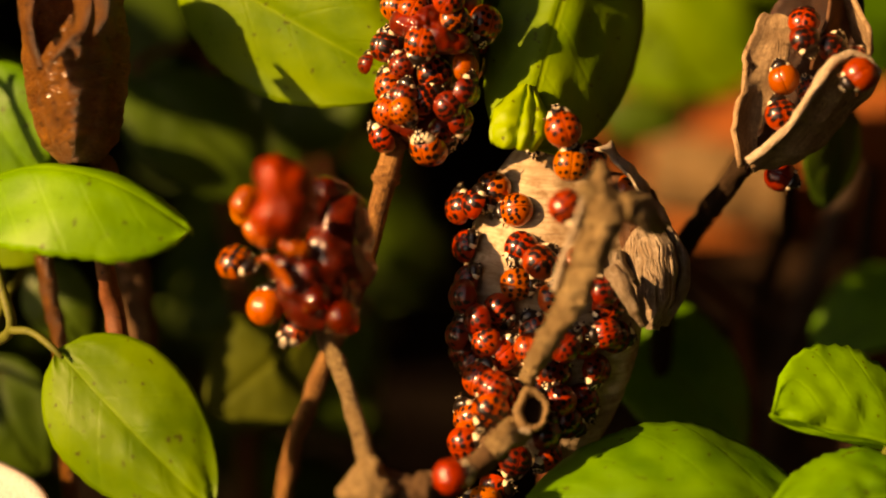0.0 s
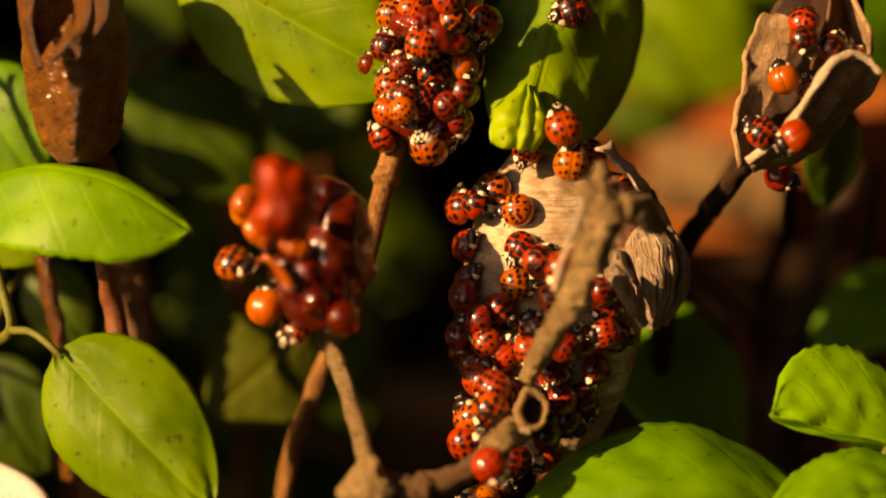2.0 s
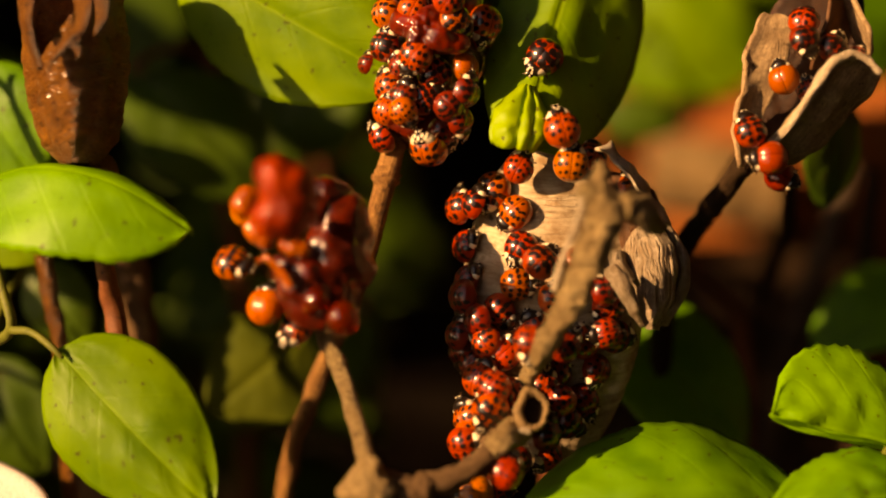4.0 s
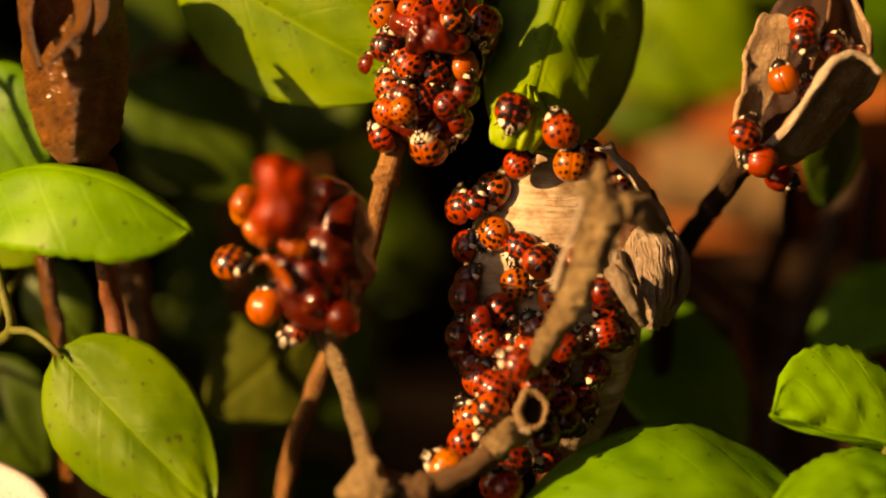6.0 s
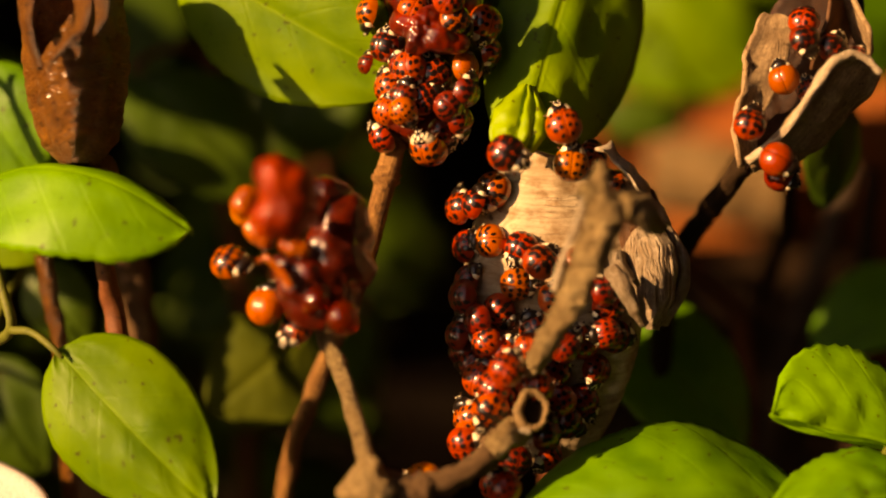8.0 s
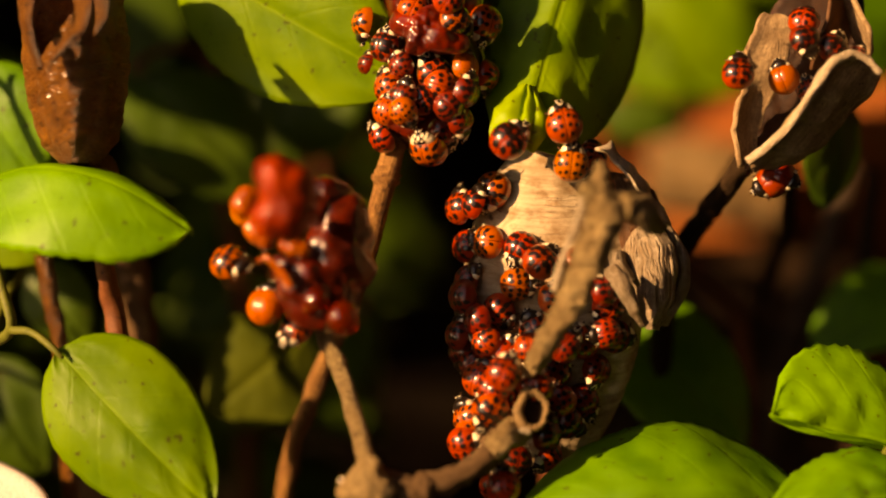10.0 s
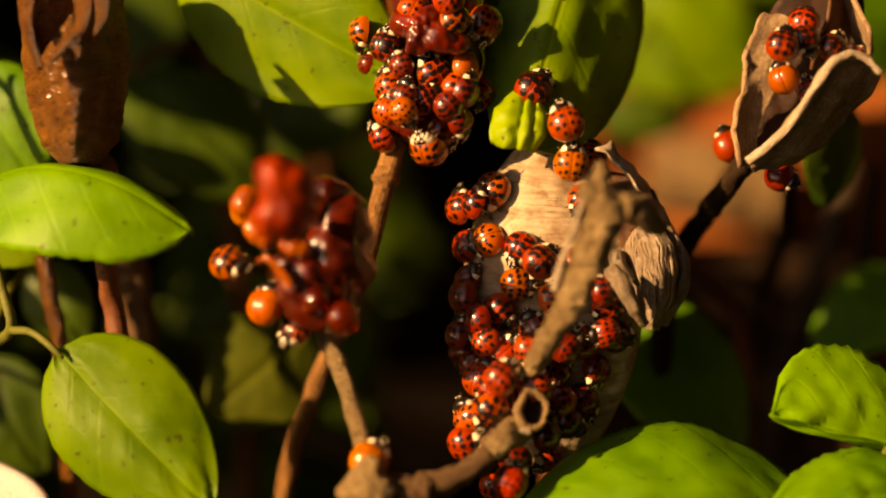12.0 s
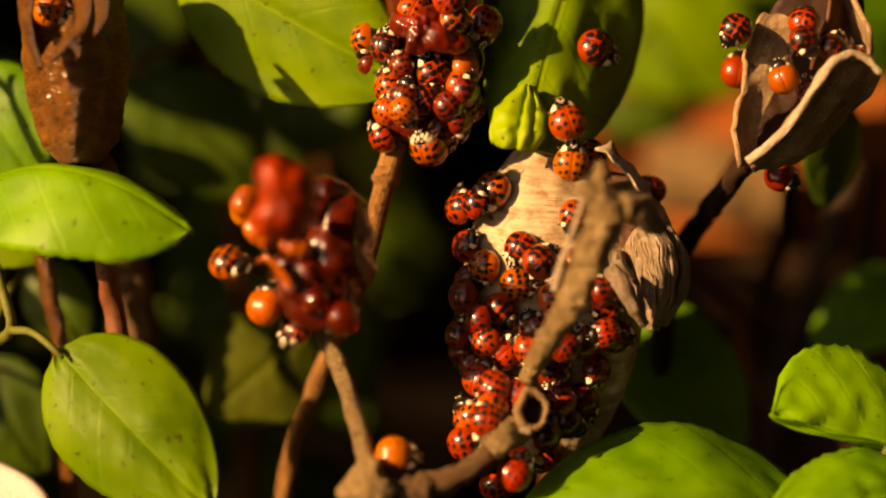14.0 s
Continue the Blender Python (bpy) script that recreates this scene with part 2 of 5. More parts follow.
PALE = plain("pale_chitin", (0.75, 0.66, 0.45), 0.3)
LEG = plain("leg_chitin", (0.12, 0.045, 0.012), 0.35)
# Soil taken down to near-black, so its colour carries the deep shade.
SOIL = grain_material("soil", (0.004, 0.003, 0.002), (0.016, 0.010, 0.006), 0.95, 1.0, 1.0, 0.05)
CLAY = grain_material("terracotta", (0.26, 0.068, 0.016), (0.42, 0.135, 0.034), 0.85, 0.7, 0.3)
WOOD = fibre_material("weathered_wood", (0.18, 0.11, 0.05), (0.38, 0.26, 0.12), 0.85, 0.5)
BARK = fibre_material("bark", (0.10, 0.055, 0.028), (0.30, 0.19, 0.10), 0.9, 0.4, 0.15, 1.0)
DARK_BARK = fibre_material("dark_bark", (0.03, 0.017, 0.009), (0.10, 0.058, 0.028), 0.9, 0.4, 0.1, 1.0)
TIMBER = grain_material("dark_timber", (0.03, 0.018, 0.01), (0.07, 0.045, 0.025), 0.8, 0.1)
GLAZE = plain("white_glaze", (0.66, 0.60, 0.57), 0.25, 0.5, 0.3)

# ---- mesh helpers ----
MM = 0.001


def V(p):
    return Vector(p) * MM


def part(name, bm, material, parent=None, label="", smooth=True):
    """Links a bmesh as one mesh object, under a thing or a part."""
    me = bpy.data.meshes.new(name)
    if smooth:
        for f in bm.faces:
            f.smooth = True
    bm.to_mesh(me)
    bm.free()
    me.materials.append(material)
    ob = new(name, me)
    if parent is not None:
        ob.parent = parent
    if label:
        ob["label"] = label
    return ob


def thing(name, label, category, group="", at=(0, 0, 0)):
    ob = new(name)
    ob.empty_display_size = 0.005
    ob.location = at
    return tagged(ob, label, category, group)


def under(ob, root):
    """Hangs ob, whose mesh is in world coordinates, under root."""
    ob.parent = root
    ob.matrix_parent_inverse = Matrix.Translation(-root.location)
    return ob


def grid(bm, rows, closed=False, uvs=None):
    """Quads over a grid of points; uv = (across, along)."""
    uv = bm.loops.layers.uv.verify()
    vs = [[bm.verts.new(p) for p in row] for row in rows]
    h, w = len(vs), len(vs[0])
    span = w if closed else w - 1
    for i in range(h - 1):
        for j in range(span):
            k = (j + 1) % w
            f = bm.faces.new((vs[i][j], vs[i][k], vs[i + 1][k], vs[i + 1][j]))
            for loop, (a, b) in zip(f.loops, ((i, j), (i, j + 1), (i + 1, j + 1), (i + 1, j))):
                loop[uv].uv = (b / span, a / (h - 1))
    return vs


def smooth_path(points, steps):
    """A Catmull-Rom curve through the points."""
    pts = [Vector(p) for p in points]
    pts = [2 * pts[0] - pts[1], *pts, 2 * pts[-1] - pts[-2]]
    out = []
    for i in range(1, len(pts) - 2):
        p0, p1, p2, p3 = pts[i - 1:i + 3]
        d0, d1, d2 = [max((q - p).length, 1e-9) ** 0.5 for p, q in ((p0, p1), (p1, p2), (p2, p3))]
        m1 = ((p1 - p0) / d0 - (p2 - p0) / (d0 + d1) + (p2 - p1) / d1) * d1
        m2 = ((p2 - p1) / d1 - (p3 - p1) / (d1 + d2) + (p3 - p2) / d2) * d1
        for s in range(steps):
            t = s / steps
            out.append((2 * t ** 3 - 3 * t * t + 1) * p1 + (t ** 3 - 2 * t * t + t) * m1 + (3 * t * t - 2 * t ** 3) * p2 + (t ** 3 - t * t) * m2)
    out.append(pts[-2])
    return out


def tube(points, radii, sides=10, steps=6, knob=0.0, seed=0, caps=True, hollow=0.0):
    """A swept stem through the points (mm) with the radii (mm) given at them; returns a bmesh in metres."""
    path = smooth_path([V(p) for p in points], steps)
    bm = bmesh.new()
    rows = []
    side = None
    n = len(path)
    for i, p in enumerate(path):
        d = (path[min(i + 1, n - 1)] - path[max(i - 1, 0)]).normalized()
        if side is None:
            side = d.orthogonal().normalized()
        side = (side - d * side.dot(d)).normalized()
        up = d.cross(side)
        f = i / (n - 1) * (len(radii) - 1)
        j = min(int(f), len(radii) - 2)
        r = (radii[j] + (radii[j + 1] - radii[j]) * (f - j)) * MM
        row = []
        for q in range(sides):
            a = 2 * math.pi * q / sides
            w = 1 + knob * noise.noise(Vector((math.cos(a) * 1.5, math.sin(a) * 1.5, i * 0.45 + seed * 7.3)))
            w += 0.4 * knob * noise.noise(Vector((math.cos(a) * 3.1, math.sin(a) * 3.1, i * 1.3 + seed * 3.1)))
            row.append(p + (side * math.cos(a) + up * math.sin(a)) * r * w)
        rows.append(row)
    vs = grid(bm, rows, closed=True)
    if caps:
        bm.faces.new(list(reversed(vs[0])))
        bm.faces.new(vs[-1])
    return bm


def basis(z, x):
    """A rotation whose z is z and whose x is near x."""
    z = Vector(z).normalized()
    x = Vector(x)
    x = (x - z * x.dot(z)).normalized()
    y = z.cross(x)
    return Matrix((x, y, z)).transposed()


def leaf_mesh(base, tip, normal, width, seed=0, bend=0.12, cup=0.18, teeth=0.03, curl=0.0, nu=30, nv=12, wide=0.42, blunt=0.62, fold=0.0, blister=0.0, back=None, lean=1.0, flip=False):
    """An ovate basil blade from base to tip (mm), its far half folded by back and lean times as wide: veins pressed in, pillowed between them, toothed margin, uneven waves."""
    b, t = V(base), V(tip)
    d = t - b
    ln = d.length
    d.normalize()
    n = Vector(normal)
    n = (n - d * n.dot(d)).normalized()
    s = d.cross(n)
    w = width * MM / 2
    bm = bmesh.new()
    rows = []
    for i in range(nu + 1):
        u = i / nu
        prof = math.sin(math.pi * min(1, u ** (math.log(0.5) / math.log(wide)))) ** blunt
        prof = max(prof, 0.012)
        row = []
        for j in range(-nv, nv + 1):
            v = j / nv
            e = abs(v)
            far = (v > 0) if flip else (v < 0)
            wing = lean if far else 1
            saw = ((u * 13) % 1.0 - 0.5) * teeth * 2 if u > 0.22 else 0
            x = v * w * prof * (1 + saw * e ** 6) * wing
            rise = -bend * ln * 4 * (u - 0.5) ** 2 - curl * ln * max(0, u - 0.72) ** 2 * 9
            rise -= (cup * e + (back if back is not None and far else fold)) * w * e * prof * wing
            lat = abs(((u - e * 0.3) * 5) % 1.0 - 0.5) * 2
            rise += w * 0.018 * (1 - lat ** 2) * min(1, e * 5) * (1 - e ** 4)
            rise -= w * 0.045 * math.exp(-(v / 0.07) ** 2)
            rise += w * 0.10 * noise.noise(Vector((u * 3.1, v * 1.7, seed * 3.7))) * (0.3 + e)
            rise += blister * w * abs(noise.noise(Vector((u * 6.5, v * 4.0, seed * 1.7)))) * (1 - e ** 3)
            row.append(b + d * (u * ln) + s * x + n * rise)
        rows.append(row)
    grid(bm, rows)
    return bm


def thicken(ob, mm, offset=-1.0):
    m = ob.modifiers.new("thickness", "SOLIDIFY")
    m.thickness, m.offset = mm * MM, offset
    return ob


def basil_plant(label, stem, leaves, radius=1.3, stalk=None, group="", category="herb"):
    """stem: points in mm from the soil up; leaves: dicts for leaf_mesh with 'm' for the material."""
    stalk = stalk or STALK
    root = thing("basil_plant", label, category, group, V(stem[0]))
    under(part("stem", tube(stem, [radius * 1.3, radius, radius * 0.7], 10, 5, 0.25, len(leaves)), stalk), root)
    for i, lf in enumerate(leaves):
        lf = dict(lf)
        m = lf.pop("m", LEAF)
        joint = lf.pop("joint", None)
        blade = thicken(part("leaf", leaf_mesh(seed=i + len(stem) * 5 + int(abs(stem[0][0])), **lf), m), 0.3)
        under(blade, root)
        base = Vector(lf["base"])
        if joint is None:
            joint = min(smooth_path(stem, 6), key=lambda q: (Vector(q) - base).length + 0.6 * max(0, q[2] - base.z))
        joint = Vector(joint)
        mid = (joint + base) / 2 + Vector((0, 0, 0.12 * (joint - base).length))
        run = (Vector(lf["tip"]) - base) * 0.06
        if (joint - base).length > 0.8:
            under(part("leaf_stalk", tube([joint, mid, base, base + run], [0.75, 0.65, 0.6, 0.35], 8, 5), stalk), root)
    return root


def capsule_rows(base, top, radius, gap, toward, seed=0, nu=26, nv=34, belly=0.45, wrinkle=0.06, blunt=0.55, ribs=5, flare=0.0, outline=None, flat=1.0, fine=0.0, ridge=0.045, phase=0.0):
    """The wall of a seed capsule round the axis base-top (mm), left open round the direction 'toward' by gap(u) degrees."""
    b, t = V(base), V(top)
    axis = t - b
    ln = axis.length
    m = basis(axis, toward)
    rows = []
    for i in range(nu + 1):
        u = i / nu
        prof = math.sin(math.pi * min(1, u ** (math.log(0.5) / math.log(belly)))) ** blunt
        if outline:
            f = u * (len(outline) - 1)
            k = min(int(f), len(outline) - 2)
            prof = outline[k] + (outline[k + 1] - outline[k]) * (f - k)
        prof = max(prof, 0.04)
        g = radians(gap(u)) / 2
        row = []
        for j in range(nv + 1):
            a = g + (2 * math.pi - 2 * g) * j / nv
            edge = 1 - abs(2 * j / nv - 1)
            r = radius * MM * prof
            r *= 1 + wrinkle * noise.noise(Vector((math.cos(a) * 2.2, math.sin(a) * 2.2, u * 3 + seed * 5.1)))
            r *= 1 + ridge * (1.2 - 2.4 * abs(math.sin((a - phase) * ribs / 2))) * prof + flare * max(0, 0.25 - edge) * 4 * prof
            r *= 1 + fine * noise.noise(Vector((math.cos(a) * 4, math.sin(a) * 4, u * 34)))
            jag = 0.012 * ln * noise.noise(Vector((j * 0.9, seed * 3.0, i * 0.8))) * (1 if edge < 0.08 else 0.2)
            p = m @ Vector((math.cos(a) * r * flat, math.sin(a) * r, u * ln + jag))
            row.append(b + p)
        rows.append(row)
    return rows


def sheet(left, right, bulge, seed=0, nu=22, nv=16, rough=0.5, ribs=0.0, rate=11):
    """A curved sheet of husk between two edges (points in mm), bulging in its middle by the vector given (mm)."""
    a, b = smooth_path(left, 8), smooth_path(right, 8)
    rows = []
    for i in range(nu + 1):
        p, q = [c[k].lerp(c[k + 1], f) for c, k, f in ((c, min(int(i / nu * (len(c) - 1)), len(c) - 2), i / nu * (len(c) - 1) - min(int(i / nu * (len(c) - 1)), len(c) - 2)) for c in (a, b))]
        row = []
        for j in range(nv + 1):
            v = j / nv
            w = p.lerp(q, v) + Vector(bulge) * math.sin(math.pi * v) * (0.25 + 0.75 * math.sin(math.pi * min(1, 0.1 + 0.8 * i / nu)))
            w += rough * Vector((noise.noise(w * 0.35 + Vector((seed, 0, 0))), noise.noise(w * 0.35 + Vector((0, seed, 5))), noise.noise(w * 0.35 + Vector((0, 9, seed)))))
            w += Vector(bulge).normalized() * ribs * noise.noise(Vector((v * rate, i / nu * 1.6, seed)))
            row.append(w * MM)
        rows.append(row)
    return capsule(rows)


def capsule(rows):
    bm = bmesh.new()
    grid(bm, rows)
    return bm


def blob(lumps, seed=0, wob=0.12):
    """Melted lumps (x, y, z, r in mm) in one bmesh."""
    bm = bmesh.new()
    for i, (x, y, z, r) in enumerate(lumps):
        made = bmesh.ops.create_icosphere(bm, subdivisions=3, radius=r * MM)
        for v in made["verts"]:
            v.co *= 1 + wob * noise.noise(v.co.normalized() * 1.6 + Vector((i * 3.3, seed, 0)))
            v.co += V((x, y, z))
    return bm


def melt(lumps, seed=0, wob=0.06):
    """Lumps (x, y, z, r in mm) run together into one skin round the first of them."""
    bm = bmesh.new()
    bmesh.ops.create_icosphere(bm, subdivisions=5, radius=1.0)
    heart = Vector(lumps[0][:3])
    for v in bm.verts:
        d = v.co.normalized()
        total = 0.0
        for x, y, z, r in lumps:
            c = Vector((x, y, z)) - heart
            b = d.dot(c)
            q = b * b - c.length_squared + r * r
            if q > 0 and b + q ** 0.5 > 0:
                total += (b + q ** 0.5) ** 7
        reach = max(total, 1.0) ** (1 / 7)
        reach *= 1 + wob * noise.noise(d * 3.0 + Vector((seed, 0, 0))) + 0.4 * wob * noise.noise(d * 8.0 + Vector((0, seed, 0)))
        v.co = (heart + d * reach) * MM
    for _ in range(4):
        bmesh.ops.smooth_vert(bm, verts=bm.verts, factor=0.5, use_axis_x=True, use_axis_y=True, use_axis_z=True)
    return bm


# ---- ground and backdrop ----
bm = bmesh.new()
rows = []
for i in range(61):
    row = []
    for j in range(61):
        x, y = (j - 30) / 30, (i - 20) / 40
        x, y = 40 * x * abs(x) ** 2.2, 60 * y * abs(y) ** 2.2
        near = math.exp(-(x * x + y * y) * 2)
        row.append(Vector((x, y, 0.012 * near * noise.fractal(Vector((x * 18, y * 18, 0)), 1.0, 2.0, 4) - 0.004)))
    rows.append(row)
grid(bm, rows)
tagged(part("ground", bm, SOIL), "bare garden soil, its shade put into a near-black colour", "soil", kind="structure")


def wall(name, label, x, y, wide, deep, high):
    bm = bmesh.new()
    bmesh.ops.create_cube(bm, size=1.0)
    for v in bm.verts:
        v.co = Vector((x + v.co.x * wide, y + v.co.y * deep, (v.co.z + 0.5) * high - 0.02))
    return tagged(part(name, bm, TIMBER, smooth=False), label, "wall", kind="structure")


# Unseen walls and roof, added to cut skylight and shade the far ground.
wall("wall_north", "added unseen dark timber wall that blocks light", 0.4, 1.6, 4.4, 0.1, 2.4)
wall("wall_east", "added unseen dark timber wall that blocks light", 1.55, 0.0, 0.1, 3.1, 2.4)
wall("ceiling", "added unseen dark timber roof that blocks the sky", 0.55, 0.0, 2.1, 3.3, 0.1).location.z = 2.42
wall("wall_west", "added unseen dark timber wall that blocks light", -0.5, 0.83, 0.1, 1.54, 2.4)
wall("wall_south", "added unseen dark timber wall that blocks light", 0.6, -1.6, 2.0, 0.1, 2.4)

# ---- basil plants ----
basil_plant("basil plant with bright green leaves and reddish woody stem",
            [(-56.8, 3.7, -2), (-55.1, 5.5, 108), (-56.7, 8.5, 117.2), (-57.7, 8.6, 124.3), (-61.6, 25.3, 136.5), (-65.8, 35.3, 154.6), (-55.5, 35.7, 181.6)],
            [dict(base=(-79.9, 7.4, 145.6), tip=(-41.2, -7.4, 142.3), normal=(-0.1, -0.3, 0.95), width=26, bend=0.20, cup=0.10, fold=0.55, back=0.62, lean=0.8, teeth=0.04, wide=0.46, blunt=0.55, blister=0.03, m=LEAF_LIME, joint=(-81.2, 12.2, 135.2)),
             dict(base=(-46.8, 30.9, 173.6), tip=(-6.7, 19.1, 153.3), normal=(-0.19, -0.96, 0.19), width=29, bend=0.05, cup=0.12, teeth=0.022, wide=0.45, m=LEAF)],
            1.6, RED_STALK)
basil_plant("basil plant with yellow-green stalks at the bed's edge",
            [(-81.5, 9.3, -2), (-79.7, 9.2, 106.5), (-72.7, 1.6, 115.6), (-75, 5.9, 122.2), (-79.8, 14.7, 136.5), (-83.1, 27.5, 156.4)],
            [dict(base=(-64.1, -7, 115), tip=(-38, -20.7, 92.2), normal=(-0.1, -0.91, 0.4), width=24.5, bend=0.05, cup=0.2, teeth=0.01, blister=0.06, m=LEAF_MID, joint=(-72.3, -0.4, 115.8)),
             dict(base=(-84.4, 32.7, 153.1), tip=(-72.1, 22.4, 134.3), normal=(-0.42, -0.78, 0.47), width=20, m=LEAF_GREEN),
             dict(base=(-85.9, 26.6, 127.8), tip=(-69.1, 21, 123.3), normal=(0, -0.64, 0.77), width=14, m=LEAF),
             dict(base=(-86, 31.6, 97.9), tip=(-74.5, 25.2, 78), normal=(-0.21, -0.79, 0.58), width=18, m=LEAF_SHADE),
             dict(base=(-75.2, 35.2, 115.4), tip=(-65.8, 30.7, 101.6), normal=(-0.21, -0.79, 0.58), width=13, m=LEAF_SHADE)], 0.9)
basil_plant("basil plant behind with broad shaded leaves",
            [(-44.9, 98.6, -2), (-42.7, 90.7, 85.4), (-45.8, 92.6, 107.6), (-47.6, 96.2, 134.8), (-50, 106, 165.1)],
            [dict(base=(-60.3, 71.9, 144.1), tip=(-33.4, 60.8, 123.1), normal=(0.35, -0.72, 0.6), width=26, m=LEAF_SHADE),
             dict(base=(-21.7, 99.5, 144.9), tip=(-42.9, 91.5, 120.2), normal=(0, -0.74, 0.67), width=30, m=LEAF_SHADE),
             dict(base=(-15.5, 75.2, 92.9), tip=(-49.8, 68.4, 71.9), normal=(0.15, -0.75, 0.62), width=25, m=LEAF_SHADE),
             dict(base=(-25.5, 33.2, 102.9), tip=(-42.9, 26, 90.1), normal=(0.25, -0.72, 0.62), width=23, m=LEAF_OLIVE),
             dict(base=(-37.5, 106.2, 100.8), tip=(-59.6, 90.7, 85.4), normal=(-0.1, -0.66, 0.74), width=30, m=LEAF_SHADE),
             dict(base=(-34, 118.9, 75.3), tip=(-18.2, 101.7, 54.7), normal=(0.21, -0.63, 0.75), width=30, m=LEAF_SHADE),
             dict(base=(-67.1, 123.7, 154.8), tip=(-68, 105.6, 131.3), normal=(-0.1, -0.66, 0.74), width=24, m=LEAF_SHADE)], 1.6, RED_STALK)
round_leaf = basil_plant("basil plant with round glossy leaf above the husk",
            [(20, 40, -2), (21, 46, 110), (21, 52, 140), (24, 54, 170), (27.3, 38.8, 184.6)],
            [dict(base=(26.4, 39.3, 183.1), tip=(13, 8.1, 145.1), normal=(0.16, -0.87, 0.47), width=33, bend=-0.02, cup=0.10, fold=0.36, back=0.55, lean=0.6, flip=True, teeth=0.008, wide=0.50, blunt=0.42, blister=0.08, m=LEAF)],
            1.3, RED_STALK)


def curled_tip(top, foot, half, nu=26, nv=48):
    """A leaf tip rolled under into one broad and two narrow plump lobes, hanging from top to foot (mm)."""
    a, b = Vector(top), Vector(foot)
    out = Vector((-0.12, -0.93, 0.34))
    wide = (b - a).cross(out).normalized()
    rows = []
    for i in range(nu + 1):
        u = i / nu
        row = []
        for j in range(nv + 1):
            v = 2 * j / nv - 1
            w = half * (0.30 + 0.70 * min(1, u / 0.45)) * (1 - 0.22 * max(0, u - 0.75) / 0.25)
            f = (1 - v) / 2
            f = f / 0.54 if f < 0.54 else 1 + (f - 0.54) / 0.23
            plump = abs(math.sin(math.pi * f + 0.15 * math.sin(5 * u))) ** 0.55
            plump *= 1 - 0.25 * min(1, max(0, f - 1))
            lift = 1.4 * plump * math.sin(math.pi * min(1, 0.22 + u * 0.74)) ** 0.7 - 1.6 * v * v - 4.0 * max(0, u - 0.72) ** 1.6 * 4
            drop = 0.9 * plump * u ** 2
            p = a.lerp(b, u) + (b - a).normalized() * drop + wide * v * w + out * lift
            p += out * 0.5 * noise.noise(p * 0.5) + wide * 0.5 * noise.noise(p * 0.35 + Vector((0, 4, 0)))
            row.append(p * MM)
        rows.append(row)
    return capsule(rows)


under(thicken(part("curled_tip", curled_tip((14.2, 13.3, 154.7), (11.5, 3.4, 146.9), 4.7), LEAF_TIP, label="plump pale green leaf tip curled under"), 0.5), round_leaf)
basil_plant("low basil plant with big blistered leaves",
            [(64.3, -13.7, -2), (63.4, -19.8, 82.1), (65.8, -19.6, 89.1), (79.1, -4.4, 103.7)],
            [dict(base=(61.9, -17.6, 92), tip=(12.8, -23.2, 94.2), normal=(0.26, -0.68, 0.69), width=36, bend=0.10, cup=0.45, teeth=0.02, blister=0.10, m=LEAF_GREEN),
             dict(base=(85.9, -9.9, 96.3), tip=(53.9, -13.1, 105.9), normal=(-0.15, -0.84, 0.52), width=31, bend=0.04, cup=0.34, fold=0.10, back=1.5, lean=0.08, teeth=0.035, blunt=0.42, wide=0.62, blister=0.13, m=LEAF_LIME),
             dict(base=(82.4, -17.3, 96.1), tip=(52.1, -26.5, 93.9), normal=(-0.1, -0.66, 0.74), width=22, bend=0.08, cup=0.4, teeth=0.03, blister=0.12, m=LEAF_GREEN)], 1.4)
basil_plant("basil plant in the shade behind the husk",
            [(62.9, 71.8, -2), (60.6, 71.8, 92.2), (55.2, 67.6, 98.6), (45.7, 56.1, 108.4), (37.1, 46.3, 110.6)],
            [dict(base=(31.9, 35.5, 109.8), tip=(56.1, 20.9, 84.4), normal=(0.1, -0.74, 0.67), width=24, m=LEAF_GREEN),
             dict(base=(71.5, 42.5, 150.9), tip=(70.8, 30.9, 128.1), normal=(0.66, -0.63, 0.42), width=18, m=LEAF_SHADE)], 1.2, RED_STALK)
basil_plant("basil plant at the edge with a shaded leaf",
            [(103.3, 52.2, -2), (102.2, 53.7, 101.1), (101.1, 57.1, 111.6), (101.7, 61.8, 126.2)],
            [dict(base=(94, 55.7, 107.4), tip=(71.1, 46.6, 95.6), normal=(0, -0.67, 0.75), width=18, m=LEAF_GREEN)], 1.2)
basil_plant("sunlit basil plant far behind",
            [(111.2, 290.2, -2), (104.4, 272.1, 61.4), (99.4, 271.8, 92.7), (89.6, 273.7, 130.9)],
            [dict(base=(37, 163.4, 147.6), tip=(71.8, 145.8, 125.6), normal=(-0.2, -0.65, 0.73), width=42, m=LEAF_MID),
             dict(base=(83.2, 182.4, 141.3), tip=(54.2, 166.2, 123.7), normal=(-0.1, -0.57, 0.81), width=40, m=LEAF_MID),
             dict(base=(34, 113.6, 123.7), tip=(53, 113.2, 122.4), normal=(0.5, -0.82, 0.25), width=9, m=LEAF_SHADE),
             dict(base=(96.1, 163, 146.3), tip=(108.2, 155.1, 122.1), normal=(0.2, -0.65, 0.73), width=40, m=LEAF_GREEN)], 1.6)


